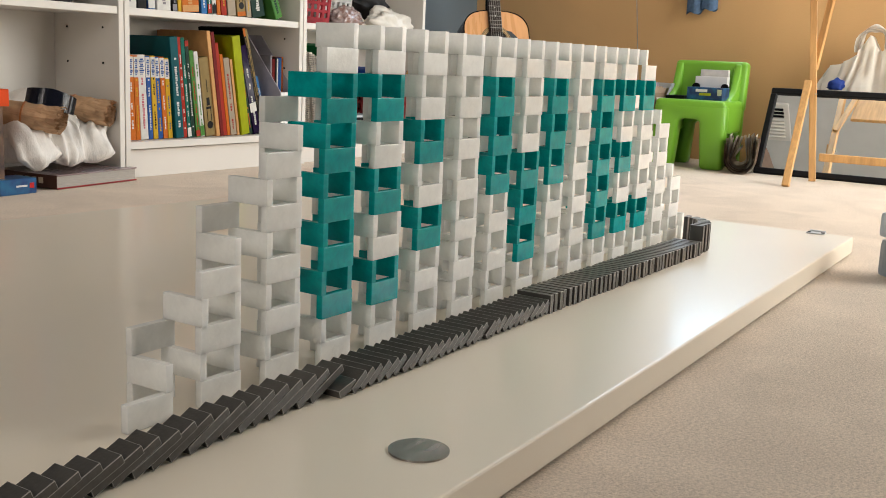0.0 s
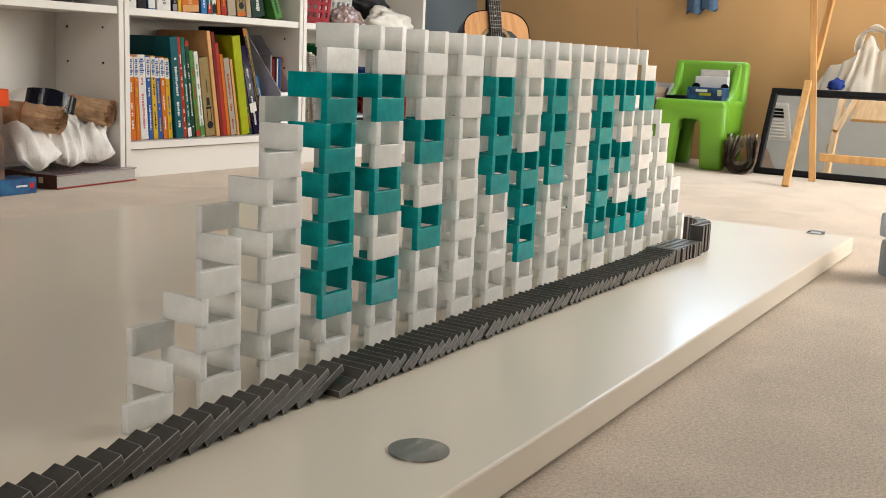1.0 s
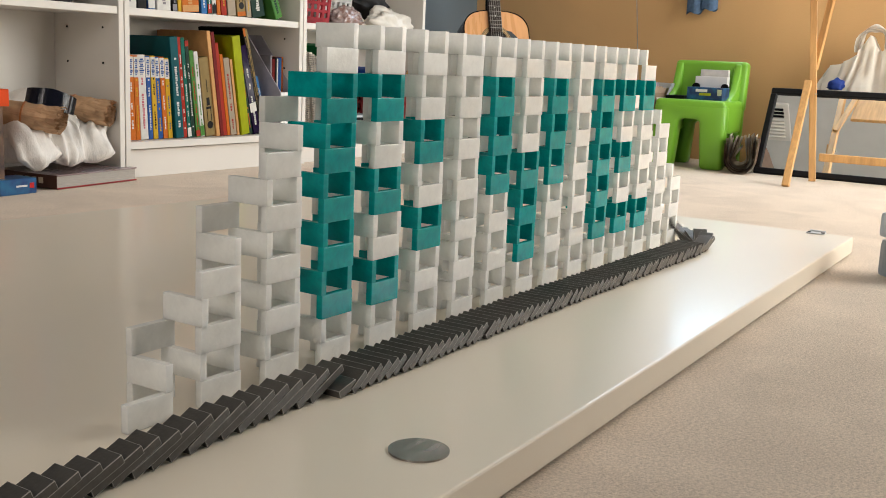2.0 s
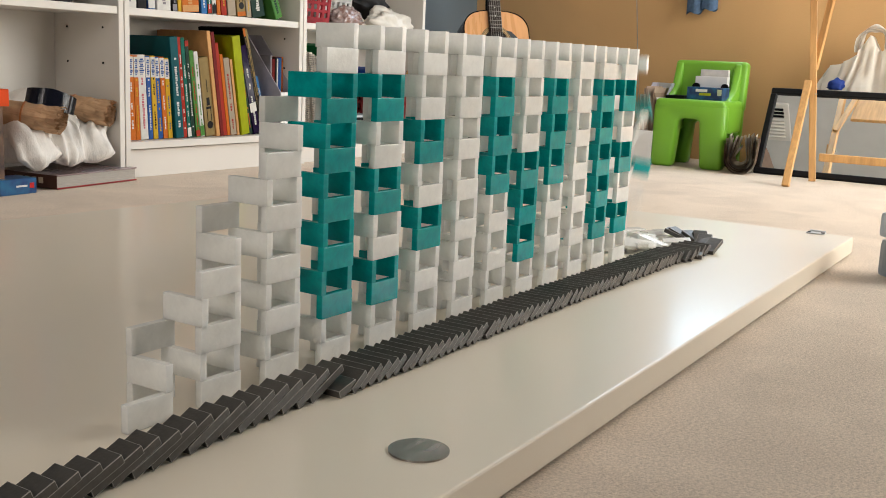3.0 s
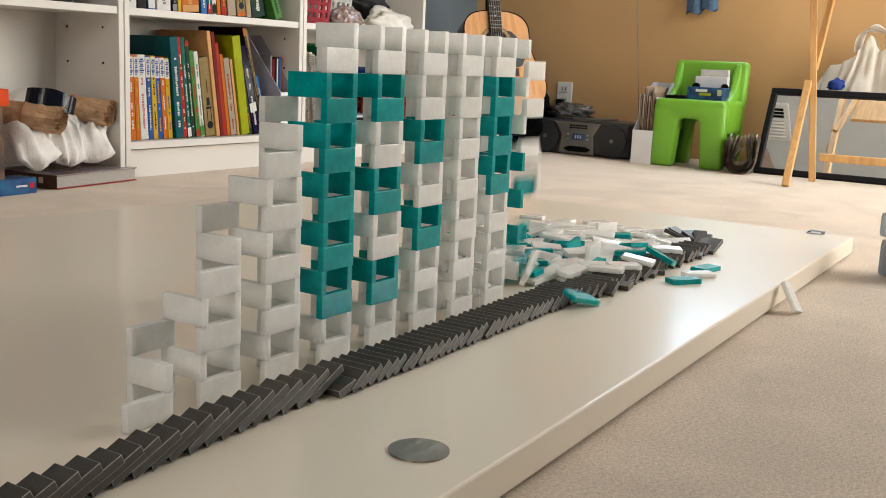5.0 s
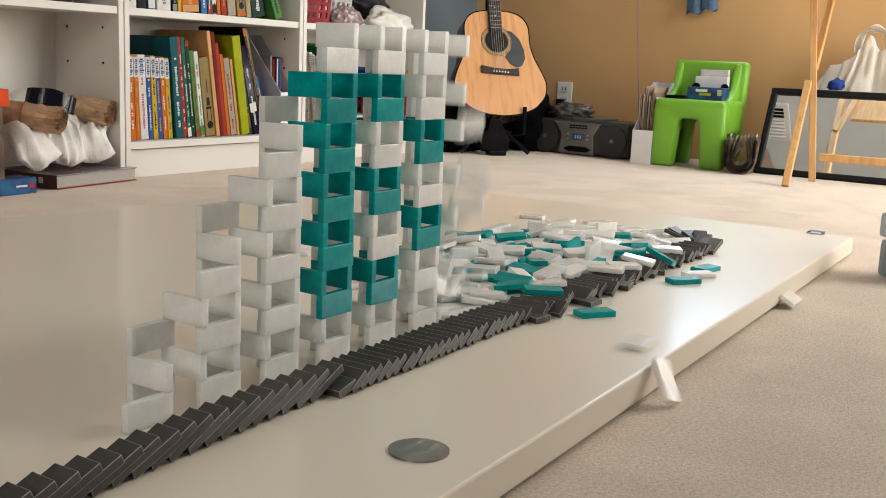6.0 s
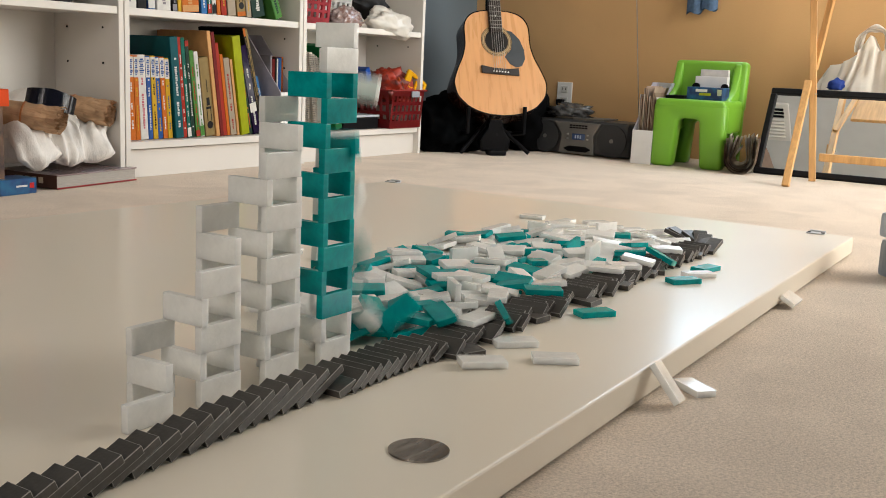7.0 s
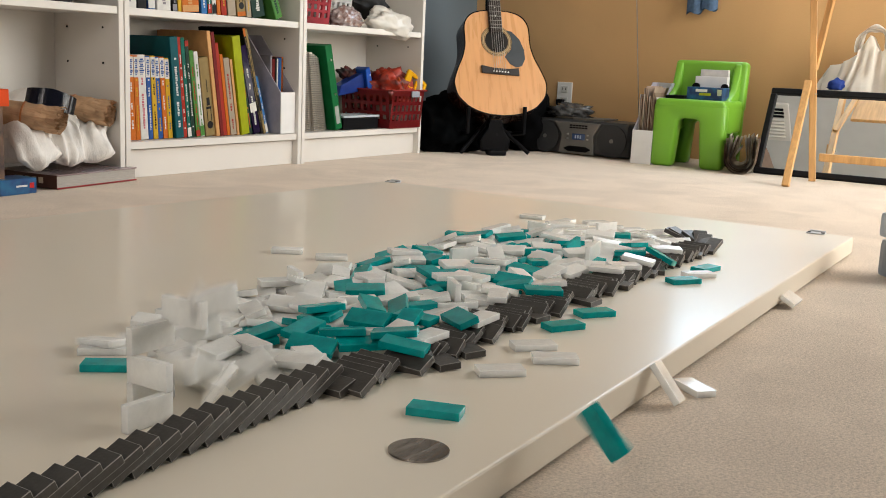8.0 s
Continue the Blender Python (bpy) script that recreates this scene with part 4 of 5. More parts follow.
def guitar_outline(grow=0.0, n=60):
    ys = [p[0] for p in PROFILE]
    s = [0.0]
    for a, b in zip(PROFILE, PROFILE[1:]):
        s.append(s[-1] + math.dist(a, b))
    u = np.linspace(0, s[-1], n)
    y, w = np.interp(u, s, ys), np.interp(u, s, [p[1] for p in PROFILE])
    for _ in range(3):
        y[1:-1] = (y[:-2] + 2 * y[1:-1] + y[2:]) / 4
        w[1:-1] = (w[:-2] + 2 * w[1:-1] + w[2:]) / 4
    right = [(float(b) + (grow if b > 0 else 0), float(a) + grow * (2 * float(a) / 0.4 - 1)) for a, b in zip(y, w)]
    return right + [(-a, b) for a, b in reversed(right[1:-1])]


part("sides", prism(guitar_outline(), 0.09, pose(0, 0, -0.092), 0.002), M_MAHOG, guitar, "dark mahogany back and sides")
part("soundboard", prism(guitar_outline(-0.0025), 0.0035, pose(0, 0, -0.0018)), M_SPRUCE, guitar, "pale orange spruce soundboard")
bm = bmesh.new()
outer, inner = guitar_outline(0.0004), guitar_outline(-0.0032)
va, vb = [bm.verts.new((x, y, 0.0026)) for x, y in outer], [bm.verts.new((x, y, 0.0026)) for x, y in inner]
for i in range(len(va)):
    j = (i + 1) % len(va)
    bm.faces.new((va[i], va[j], vb[j], vb[i]))
bmesh.ops.solidify(bm, geom=bm.faces[:], thickness=0.003)
part("binding", bm, M_BLACK, guitar)


def disc(r, h, x, y, z, n=36):
    return cyl(bmesh.new(), r, h, pose(x, y, z), n)


def ring(r0, r1, x, y, z, n=40):
    bm = bmesh.new()
    a = [bm.verts.new((x + r0 * math.cos(i / n * math.tau), y + r0 * math.sin(i / n * math.tau), z)) for i in range(n)]
    b = [bm.verts.new((x + r1 * math.cos(i / n * math.tau), y + r1 * math.sin(i / n * math.tau), z)) for i in range(n)]
    for i in range(n):
        bm.faces.new((a[i], b[i], b[(i + 1) % n], a[(i + 1) % n]))
    return bm


HX, HY = -0.004, 0.281
part("sound_hole", disc(0.0435, 0.0012, HX, HY, 0.0022), mat("hole_dark", (0.01, 0.006, 0.004), 0.8), guitar)
rosette = part("rosette", ring(0.0435, 0.058, HX, HY, 0.0026), paint((0.55, 0.38, 0.20)), guitar)
for r in (0.0455, 0.0525, 0.0565):
    part("inlay_ring", ring(r, r + 0.0012, HX, HY, 0.0030), M_BLACK, rosette)
part("pickguard", prism([(0.034, 0.322), (0.055, 0.318), (0.082, 0.29), (0.097, 0.25), (0.098, 0.215), (0.084, 0.188), (0.062, 0.183), (0.04, 0.195), (0.022, 0.222),
                         (0.030, 0.232), (0.048, 0.25), (0.055, 0.28), (0.048, 0.305)], 0.0016, pose(0, 0, 0.0022)), mat("pickguard", (0.055, 0.065, 0.075), 0.3), guitar, "dark grey pickguard")
br = part("bridge", prism([(-0.070, 0.157), (0.070, 0.149), (0.070, 0.178), (0.03, 0.174), (-0.03, 0.178), (-0.070, 0.186)], 0.008, pose(0, 0, 0.0022), 0.002), mat("dark_rosewood", (0.02, 0.012, 0.01), 0.4), guitar)
for i in range(6):
    part("bridge_pin", disc(0.0028, 0.004, -0.027 + i * 0.0107, 0.163 - i * 0.0006, 0.012, 10), M_WHITE, br)
neck = part("neck", box((0.046, 0.62, 0.02), pose(-0.006, 0.31 + 0.315, 0.006), 0.003), mat("fretboard", (0.03, 0.017, 0.012), 0.45), guitar)
for i in range(16):
    part("fret", box((0.046, 0.0014, 0.0014), pose(-0.006, 0.325 + i * (0.012 + 0.0009 * i), 0.0168)), M_STEEL, neck)
for y in (0.37, 0.402, 0.47):
    part("inlay_dot", disc(0.0028, 0.001, -0.006, y, 0.0166, 12), M_WHITE, neck)
for i in range(6):
    part("string", box((0.0009, 0.77, 0.0009), pose(-0.026 + i * 0.0083, 0.163 + 0.385, 0.0185)), M_STEEL, guitar)
hd = part("headstock", box((0.062, 0.15, 0.015), pose(-0.006, 1.01, -0.002), 0.003), M_MAHOG, guitar)
for i in range(6):
    part("tuning_peg", box((0.016, 0.014, 0.008), pose(-0.006 + (0.042 if i % 2 else -0.042), 0.965 + (i // 2) * 0.042, -0.004), 0.002), M_STEEL, hd)

st = thing("guitar_stand", Matrix.Translation((2.905, 1.312, 0)) @ GZ, "black tubular guitar stand on the carpet", "guitar stand")


def tube(pts, r, n=10):
    bm = bmesh.new()
    for a, b in zip(pts, pts[1:]):
        a, b = Vector(a), Vector(b)
        d = b - a
        cyl(bm, r, d.length + r * 0.8, Matrix.Translation((a + b) / 2) @ d.to_track_quat("Z", "Y").to_matrix().to_4x4(), n)
    return bm


for s in (-1, 1):
    part("support_arm", tube([(0.02 * s, 0.09, -0.10), (0.105 * s, 0.075, -0.08), (0.113 * s, 0.085, 0.015), (0.113 * s, 0.178 + 0.004 * s, 0.018)], 0.008), M_BLACK, st)
    part("leg", tube([(0.015 * s, 0.12, -0.05), (0.135 * s, 0.009, 0.02)], 0.008), M_BLACK, st)
part("leg", tube([(0.0, 0.14, -0.06), (-0.005, 0.012, 0.03)], 0.009), M_BLACK, st)
part("yoke", prism([(-0.055, 0.0), (0.055, 0.0), (0.062, 0.045), (0.034, 0.085), (0.026, 0.125), (-0.026, 0.125), (-0.034, 0.085), (-0.062, 0.045)], 0.035, pose(-0.005, 0.012, 0.0), 0.008), mat("gloss_black", (0.004, 0.004, 0.005), 0.25, spec=0.12), st)
part("foot", box((0.07, 0.02, 0.05), pose(-0.005, 0.0105, 0.045), 0.006, 2), M_BLACK, st)
part("upright", tube([(0.0, 0.1, -0.10), (0.0, 0.62, -0.17)], 0.009), M_BLACK, st)

M_DARKCL = mat("dark_cloth", (0.003, 0.0035, 0.004), 0.95, vary=0.2, scale=30, spec=0.03)
lump("dark_clothes", pose(2.93, 1.55, 0, 0, 0, 20), (0.42, 0.30, 0.20), M_DARKCL, "heap of dark clothes on the carpet", "clothes", 11, 0.35, 2.5, 4, 0.4)
lump("black_bag", pose(3.25, 1.33, 0, 0, 0, 0), (0.24, 0.20, 0.235), mat("black_nylon", (0.003, 0.003, 0.0035), 0.8, spec=0.05), "black soft bag slumped behind the guitar", "bag", 12, 0.3, 2.2, 4, 0.3)
lump("grey_garment", pose(3.10, 1.55, 0, 0, 0, 0), (0.5, 0.3, 0.24), mat("slate_cloth", (0.004, 0.0045, 0.005), 0.95, spec=0.03), "dark garment heaped in the corner", "clothes", 13, 0.3, 2, 4, 0.4)

# ---- along the tan wall ----
outlet = thing("wall_outlet", pose(X_E - 0.003, 1.318, 0.225), "white double wall outlet with a black plug", "outlet")
part("plate", box((0.006, 0.07, 0.108), None, 0.002, 2), M_WHITE, outlet)
for z in (-0.024, 0.024):
    sck = part("socket", box((0.004, 0.034, 0.029), pose(-0.004, 0, z), 0.0015), paint((0.70, 0.69, 0.66)), outlet)
    bm = bmesh.new()
    for yy in (-0.007, 0.007):
        box_bm(bm, (0.001, 0.003, 0.01), pose(-0.0064, yy, z + 0.002))
    part("slot", bm, M_BLACK, sck)
part("plug", box((0.03, 0.03, 0.026), pose(-0.018, 0.01, -0.032), 0.005, 2), M_BLACK, outlet)

bb = thing("boombox", pose(3.185, 1.085, 0, 0, 0, -5), "silver and dark grey portable stereo on the carpet", "radio")
M_SILVER = mat("silver_plastic", (0.20, 0.19, 0.175), 0.35, metal=0.4, vary=0.06)
M_GRILLE = mat("speaker_grille", (0.035, 0.036, 0.038), 0.6, vary=0.15, scale=300)
part("body", box((0.19, 0.44, 0.135), pose(0.095, 0, 0.072), 0.022, 3), mat("dark_grey_plastic", (0.05, 0.05, 0.05), 0.4), bb)
panel = part("front_panel", prism([(-0.085, 0.006), (0.075, 0.006), (0.068, 0.08), (0.098, 0.13), (-0.11, 0.13), (-0.075, 0.08)], 0.014, Matrix(((0, 0, -1, 0.004), (-1, 0, 0, 0), (0, 1, 0, 0), (0, 0, 0, 1))), 0.003), M_SILVER, bb, "silver curved control panel")
part("display", box((0.003, 0.058, 0.024), pose(-0.0115, -0.004, 0.074), 0.001), mat("display_glass", (0.06, 0.10, 0.22), 0.15), bb, "blue-grey display")
dsp = bb.children[-1]
bm = bmesh.new()
for k in range(3):
    box_bm(bm, (0.001, 0.006, 0.013), pose(-0.0135, 0.008 - k * 0.011, 0.074))
part("digit_bar", bm, paint((0.45, 0.55, 0.7)), dsp)
for r_, z in ((0, 0.118), (1, 0.109)):
    for k in range(6):
        part("button", box((0.004, 0.011, 0.005), pose(-0.0115, 0.032 - k * 0.0135, z), 0.001), M_BLACK, bb)
part("carry_recess", prism([(-0.062, 0.0), (-0.04, -0.011), (0.04, -0.011), (0.062, 0.0), (0.036, 0.011), (-0.036, 0.011)], 0.006, Matrix(((0, 0, -1, -0.008), (-1, 0, 0, 0), (0, 1, 0, 0.026), (0, 0, 0, 1))), 0.002), M_BLACK, bb)
for k in (-1, 1):
    for zz in (0.066, 0.082):
        part("button", box((0.004, 0.009, 0.006), pose(-0.0115, 0.045 * k, zz), 0.0015), M_STEEL, bb)
for y in (0.15, -0.15):
    sp = part("speaker", cyl(bmesh.new(), 0.054, 0.016, pose(-0.003, y, 0.068, 0, -90, 0), 36, 0.063), M_GRILLE, bb)
    part("speaker_ring", tube([(-0.006, y + 0.06 * math.cos(i / 24 * math.tau), 0.068 + 0.06 * math.sin(i / 24 * math.tau)) for i in range(25)], 0.0025, 6), M_BLACK, sp)
    part("speaker_cone", cyl(bmesh.new(), 0.008, 0.004, pose(-0.012, y, 0.068, 0, 90, 0), 20), M_SILVER, sp)
part("top_lid", box((0.12, 0.14, 0.008), pose(0.09, -0.02, 0.143), 0.002), M_SILVER, bb)
part("antenna", tube([(0.17, -0.17, 0.14), (0.16, -0.125, 0.62), (0.155, -0.108, 0.8)], 0.0018, 8), M_STEEL, bb, "thin steel antenna")
lump("cable_bag", pose(3.27, 1.17, 0.147, 0, 0, 10), (0.12, 0.20, 0.05), mat("bagged_cables", (0.10, 0.10, 0.10), 0.15, color2=(0.02, 0.02, 0.02), scale=30, coat=0.5), "clear plastic bag of cables on a stereo", "bag", 15, 0.35, 3, 4, 0.5)

magazine_file(Matrix.Translation((3.082, 0.822, 0)) @ Matrix(((0, 1, 0, 0), (-1, 0, 0, 0), (0, 0, 1, 0), (0, 0, 0, 1))), 0.078, 0.23, 0.30, 0.125, "white card magazine file stuffed with papers on the carpet", [])
papers = thing("paper_stack", pose(3.11, 0.783, 0.004), "worn brown and white papers standing in a file", "papers")
pr = random.Random(4)
for i in range(12):
    h = pr.uniform(0.24, 0.285)
    part("sheet", box((0.17, 0.0022, h), pose(0.095, 0.031 - i * 0.0055, h / 2, pr.uniform(-1.5, 1.5), 0, pr.uniform(-1, 1))), paint(pr.choice(((0.30, 0.20, 0.14), (0.62, 0.55, 0.48), (0.42, 0.30, 0.22), (0.7, 0.66, 0.6)))), papers)

# the green plastic chair
CH = pose(3.085, 0.615, 0, 0, 0, 0) @ Matrix(((0, 1, 0, 0), (-1, 0, 0, 0), (0, 0, 1, 0), (0, 0, 0, 1)))
chair = thing("child_chair", CH, "lime green moulded plastic child's chair against the wall", "chair")
UPM = Matrix(((1, 0, 0, 0), (0, 0, 1, 0), (0, 1, 0, 0), (0, 0, 0, 1)))


def arch(w, h, leg, gap_h):
    pts = [(-w, 0), (-w, h), (w, h), (w, 0), (w - leg * 0.95, 0), (w - leg * 1.1, gap_h - 0.012), (w - leg * 1.22, gap_h)]
    return pts + [(-w + leg * 1.22, gap_h), (-w + leg * 1.1, gap_h - 0.012), (-w + leg * 0.95, 0)]


part("front_legs", prism(arch(0.134, 0.232, 0.086, 0.178), 0.06, UPM, 0.014), M_GREEN, chair, smooth=True)
part("rear_legs", prism(arch(0.132, 0.225, 0.075, 0.165), 0.05, Matrix.Translation((0, 0.20, 0)) @ UPM, 0.012), M_GREEN, chair, smooth=True)
for s in (-1, 1):
    part("side_panel", box((0.045, 0.2, 0.10), pose(0.109 * s, 0.125, 0.178), 0.014, 3), M_GREEN, chair, smooth=True)
part("seat", box((0.262, 0.24, 0.045), pose(0, 0.122, 0.224), 0.018, 4), M_GREEN, chair, smooth=True)
part("backrest", box((0.280, 0.045, 0.185), pose(-0.004, 0.238, 0.297, -6, 0, 0), 0.02, 4), M_GREEN, chair, smooth=True)
for s in (-1, 1):
    part("arm_wing", prism([(0.05, 0.2), (0.245, 0.2), (0.262, 0.382), (0.222, 0.382), (0.188, 0.285), (0.12, 0.250)], 0.03, Matrix(((0, 0, 1, 0.1 * s - 0.027 + 0.012 * s), (1, 0, 0, 0), (0, 1, 0, 0), (0, 0, 0, 1))), 0.008), M_GREEN, chair, smooth=True)
bxx = thing("game_box", CH @ pose(0.03, 0.11, 0.247, 0, 0, -3), "blue printed card box on a green chair", "box")
part("carton", box((0.135, 0.07, 0.045), pose(0, 0, 0.0225), 0.0012), mat("dark_blue_print", (0.012, 0.03, 0.12), 0.4, color2=(0.02, 0.14, 0.30), scale=30), bxx)
part("label_patch", box((0.044, 0.001, 0.010), pose(-0.012, -0.0356, 0.033)), M_WHITE, bxx)
part("label_patch", box((0.044, 0.001, 0.009), pose(0.002, -0.0358, 0.020)), paint((0.42, 0.45, 0.02)), bxx)
part("label_patch", box((0.016, 0.001, 0.022), pose(0.056, -0.0356, 0.028)), paint((0.5, 0.55, 0.4)), bxx)
wh = thing("paper_holder", CH @ pose(0.025, 0.165, 0.247, 0, 0, 0), "white paper block in a dark holder on a chair", "paper holder")
part("paper_block", box((0.12, 0.03, 0.085), pose(0, 0, 0.0425), 0.001), M_WHITE, wh)
part("paper_block", box((0.105, 0.02, 0.11), pose(0, 0.026, 0.055), 0.001), paint((0.62, 0.60, 0.56)), wh)
for s in (-1, 1):
    part("holder_clip", cyl(bmesh.new(), 0.014, 0.008, pose(0.054 * s, -0.019, 0.046, 90, 0, 0), 18), M_BLACK, wh)
dk = thing("tablet_case", CH @ pose(-0.075, 0.10, 0.247), "flat black case lying on a chair seat", "case")
part("shell", box((0.07, 0.1, 0.012), pose(0, 0, 0.006), 0.003, 2), M_BLACK, dk)

# folded newspapers between chair and mirror
news = thing("newspaper_bundle", pose(3.03, 0.398, 0.0, 0, 0, 14), "bundle of folded newspapers standing on the carpet", "newspapers")
pr = random.Random(9)
for k in range(15):
    bm = bmesh.new()
    prev = None
    r0, top = 0.022 + 0.0022 * k, 0.132 + pr.uniform(-0.010, 0.012)
    prof = [(0.010 + 0.0036 * k + pr.uniform(-0.004, 0.005), top)] + [(r0 * math.cos(a), 0.0555 + r0 * 1.05 * math.sin(a)) for a in np.linspace(0, -math.pi, 12)] + [(0.002 - 0.0040 * k + pr.uniform(-0.005, 0.004), top + pr.uniform(-0.03, 0.0))]
    for (yy, zz) in prof:
        row = [bm.verts.new((xx, -yy + 0.003 * math.sin(40 * xx + k), max(zz, 0.001) + 0.003 * math.sin(30 * xx + 2 * k))) for xx in np.linspace(0, 0.16, 5)]
        if prev:
            for i in range(4):
                bm.faces.new((prev[i], prev[i + 1], row[i + 1], row[i]))
        prev = row
    bmesh.ops.solidify(bm, geom=bm.faces[:], thickness=0.0012)
    part("newspaper", bm, paint(((0.86, 0.77, 0.64), (0.88, 0.82, 0.72), (0.70, 0.56, 0.43), (0.86, 0.77, 0.64), (0.30, 0.20, 0.14))[k % 5]), news)

# leaning mirror
M_FRAME = mat("black_wood", (0.006, 0.006, 0.007), 0.5, spec=0.2)
MR = pose(3.142, -0.09, 0.0, 0, 26.5, 0)
mir = thing("leaning_mirror", MR, "black framed mirror leaning sideways behind an easel", "mirror")
mw, mh, fw_ = 0.935, 0.334, 0.022
for nm, size, at in (("frame_bar", (0.022, mw, fw_), (0, 0, fw_ / 2)), ("frame_bar", (0.022, mw, fw_), (0, 0, mh - fw_ / 2)),
                     ("frame_bar", (0.0215, fw_, mh - 2 * fw_), (0, mw / 2 - fw_ / 2, mh / 2)), ("frame_bar", (0.0215, fw_, mh - 2 * fw_), (0, -mw / 2 + fw_ / 2, mh / 2))):
    part(nm, box(size, pose(*at), 0.003), M_FRAME, mir)
part("mirror_pane", box((0.004, mw - 2 * fw_ + 0.004, mh - 2 * fw_ + 0.004), pose(0.002, 0, mh / 2)), M_MIRROR, mir)
part("backing", box((0.006, mw - 0.01, mh - 0.01), pose(0.0145, 0, mh / 2)), M_KRAFT, mir)

# wooden easel
ea = thing("easel", pose(0, 0, 0), "pale pine wooden easel standing before a mirror", "easel")


def bar(a, b, w, d, up=(0, 0, 1)):
    a, b = Vector(a), Vector(b)
    q = (b - a).to_track_quat("Z", "Y").to_matrix().to_4x4()
    return box((w, d, (b - a).length), Matrix.Translation((a + b) / 2) @ q, 0.0015)


part("leg", bar((3.045, 0.152, 0.0), (3.03, 0.258, 1.15), 0.022, 0.022), M_PINE, ea)
part("leg", bar((2.778, 0.175, 0.0), (3.018, 0.193, 0.33), 0.022, 0.022), M_PINE, ea)
part("leg", bar((3.06, -0.44, 0.0), (3.04, -0.40, 1.15), 0.022, 0.022), M_PINE, ea)
part("leg", bar((3.05, 0.185, 0.37), (3.03, 0.075, 1.15), 0.018, 0.02), M_PINE, ea)
part("crossbar", bar((3.05, 0.138, 0.082), (3.055, -0.425, 0.082), 0.022, 0.026), M_PINE, ea)
part("ledge_panel", box((0.014, 0.46, 0.33), pose(2.92, -0.045, 0.765), 0.004), M_PINE, ea)
part("bolt", cyl(bmesh.new(), 0.003, 0.006, pose(3.025, 0.165, 0.29, 0, 90, 0), 10), M_STEEL, ea)

# bag behind the mirror
bag = thing("carrier_bag", pose(3.40, 0.035, 0), "white translucent carrier bag standing against the wall", "bag")


def bag_mesh():
    """A slack pouch with vertical creases that narrows to two gathered handles."""
    bm = bmesh.new()
    rows = []
    nz, na = 40, 120
    for i in range(nz):
        s = i / (nz - 1)
        row = []
        for j in range(na):
            a = j / na * math.tau
            c, d = math.cos(a), math.sin(a)
            crease = 0.34 * s * abs(noise.noise(Vector((4.5 * d + 3 * c, 2.0 * c, 1.2 * s)))) + 0.10 * noise.noise(Vector((3 * c, 3 * d, 4 * s)))
            peak = 0.43 + 0.07 * math.exp(-((d - 0.25) / 0.16) ** 2) + 0.085 * math.exp(-((d + 0.25) / 0.16) ** 2) - 0.05 * max(0, d - 0.45) / 0.55
            half = 0.215 * (1 - 0.25 * max(0, s - 0.7) / 0.3)
            pleat = 0.028 * s * noise.noise(Vector((13 * d + 1.5 * s, 2 * c, 1.6 * s))) + 0.010 * noise.noise(Vector((26 * d - 3 * s, 5 * c, 5 * s)))
            row.append(bm.verts.new((0.085 * c * (1 + crease) * (1 - 0.7 * s) + pleat, half * d * (1 + crease), peak * s)))
        rows.append(row)
    for i in range(nz - 1):
        for j in range(na):
            bm.faces.new((rows[i][j], rows[i][(j + 1) % na], rows[i + 1][(j + 1) % na], rows[i + 1][j]))
    bm.faces.new(list(reversed(rows[0])))
    return bm


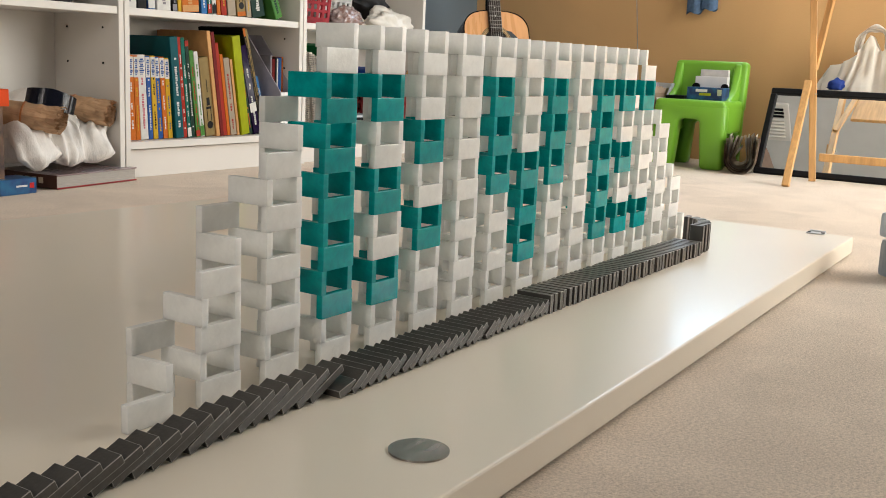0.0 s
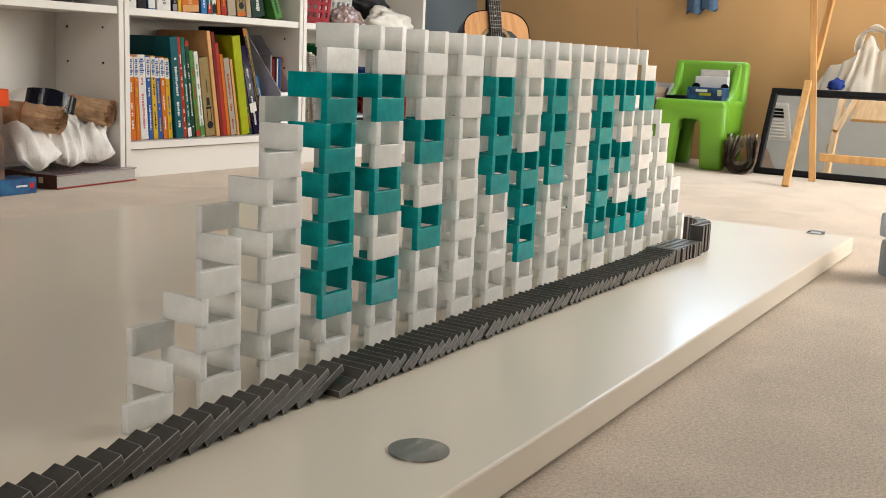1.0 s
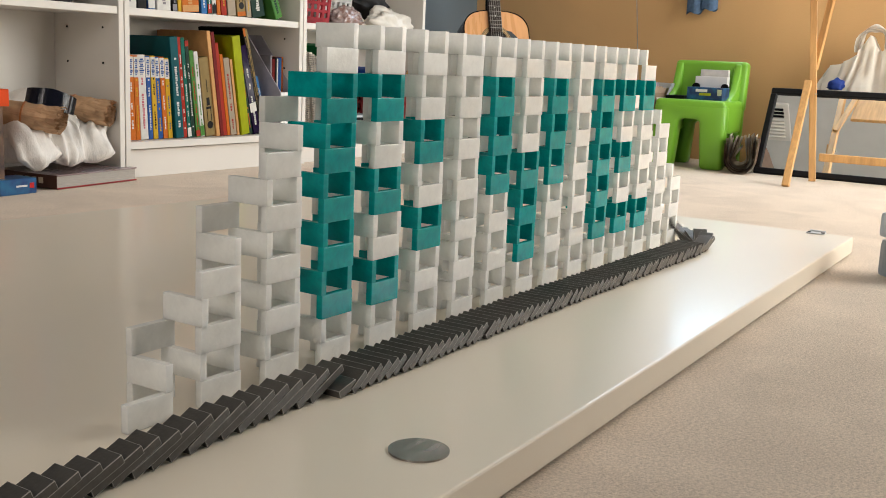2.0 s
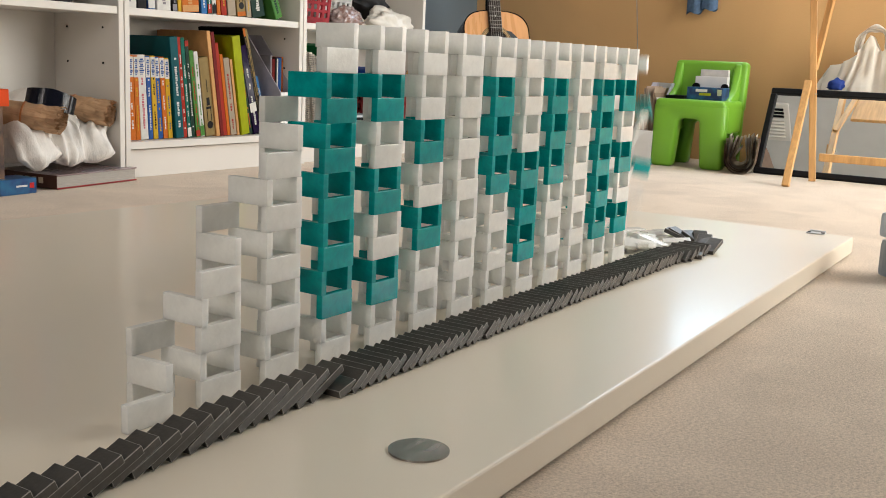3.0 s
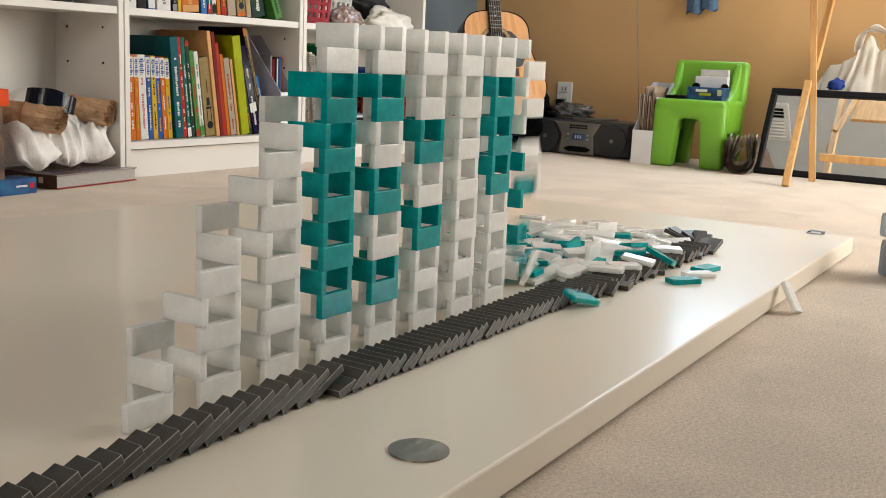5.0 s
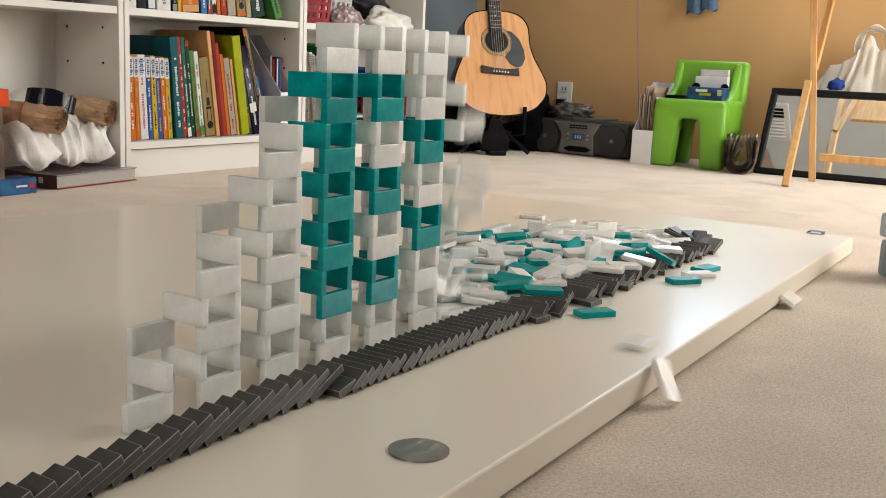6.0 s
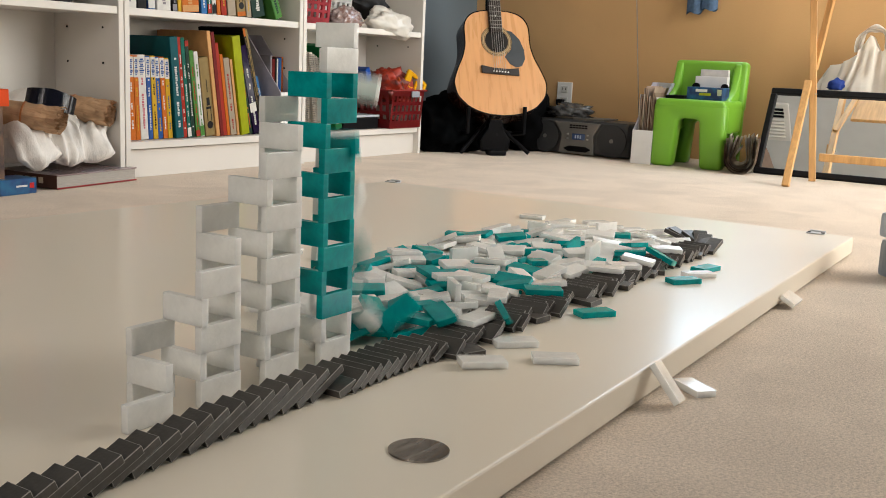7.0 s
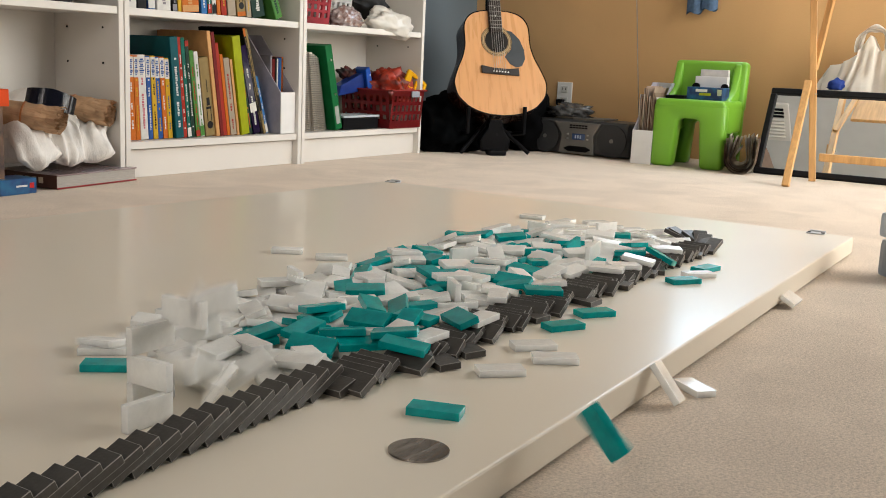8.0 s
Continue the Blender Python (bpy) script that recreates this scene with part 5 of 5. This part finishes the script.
def handle_mesh(y0, y1, z0, z1):
    """A loop of gathered film."""
    bm = bmesh.new()
    prev = None
    for i in range(25):
        a = math.pi * i / 24
        y, z = (y0 + y1) / 2 + (y1 - y0) / 2 * math.cos(a), z0 + (z1 - z0) * math.sin(a) ** 0.7
        w = 0.011 + 0.004 * math.sin(5 * a)
        row = []
        for k in range(9):
            q = k / 8 * 2 - 1
            row.append(bm.verts.new((0.006 * math.sin(k * 2.2 + 2 * a), y + q * w * math.cos(a), z + q * w * math.sin(a))))
        if prev:
            for k in range(8):
                bm.faces.new((prev[k], prev[k + 1], row[k + 1], row[k]))
        prev = row
    bmesh.ops.solidify(bm, geom=bm.faces[:], thickness=0.0012)
    return bm


part("pouch", bag_mesh(), M_FILM, bag, smooth=True)
part("handle", handle_mesh(-0.02, 0.085, 0.44, 0.525), M_FILM, bag, smooth=True)
part("handle", handle_mesh(-0.11, -0.015, 0.44, 0.535), M_FILM, bag, smooth=True)
lump("blue_rosette", pose(3.315, 0.165, 0.305), (0.03, 0.055, 0.04), paint((0.02, 0.05, 0.25)), "small crumpled blue rosette on the mirror frame", "rosette", 21, 0.5, 5, 3, 0.5)

# jeans hanging high on the wall
jn = thing("hanging_jeans", pose(X_E - 0.03, 0.735, 0.575), "faded blue denim legs hanging on the wall", "jeans")
M_DENIM = mat("denim", (0.09, 0.16, 0.28), 0.9, vary=0.15, scale=80, bump=0.3, bump_scale=300)
for yy, w, z0 in ((0.03, 0.06, 0.0), (-0.03, 0.065, 0.012)):
    bm = bmesh.new()
    rows = []
    for i in range(8):
        z = z0 + 0.10 * i / 7
        rows.append([bm.verts.new((0.022 * math.cos(a) * (1 + 0.2 * math.sin(4 * a)), yy + w / 2 * math.sin(a), z + 0.006 * math.sin(3 * a))) for a in np.linspace(0, math.tau, 16, endpoint=False)])
    for a, b in zip(rows, rows[1:]):
        for j in range(16):
            bm.faces.new((a[j], a[(j + 1) % 16], b[(j + 1) % 16], b[j]))
    part("leg", bm, M_DENIM, jn, smooth=True)

# storage bin just inside the view
sb = thing("storage_bin", pose(1.414, -0.388, 0, 0, 0, -30), "translucent grey-blue plastic storage bin on the carpet", "bin")
part("body", box((0.10, 0.085, 0.07), pose(0, 0, 0.036), 0.012, 2), mat("grey_blue_plastic", (0.33, 0.37, 0.42), 0.35), sb)
part("lid", box((0.105, 0.09, 0.045), pose(0, 0, 0.094), 0.008, 2), paint((0.55, 0.6, 0.66), 0.3), sb)

motions()
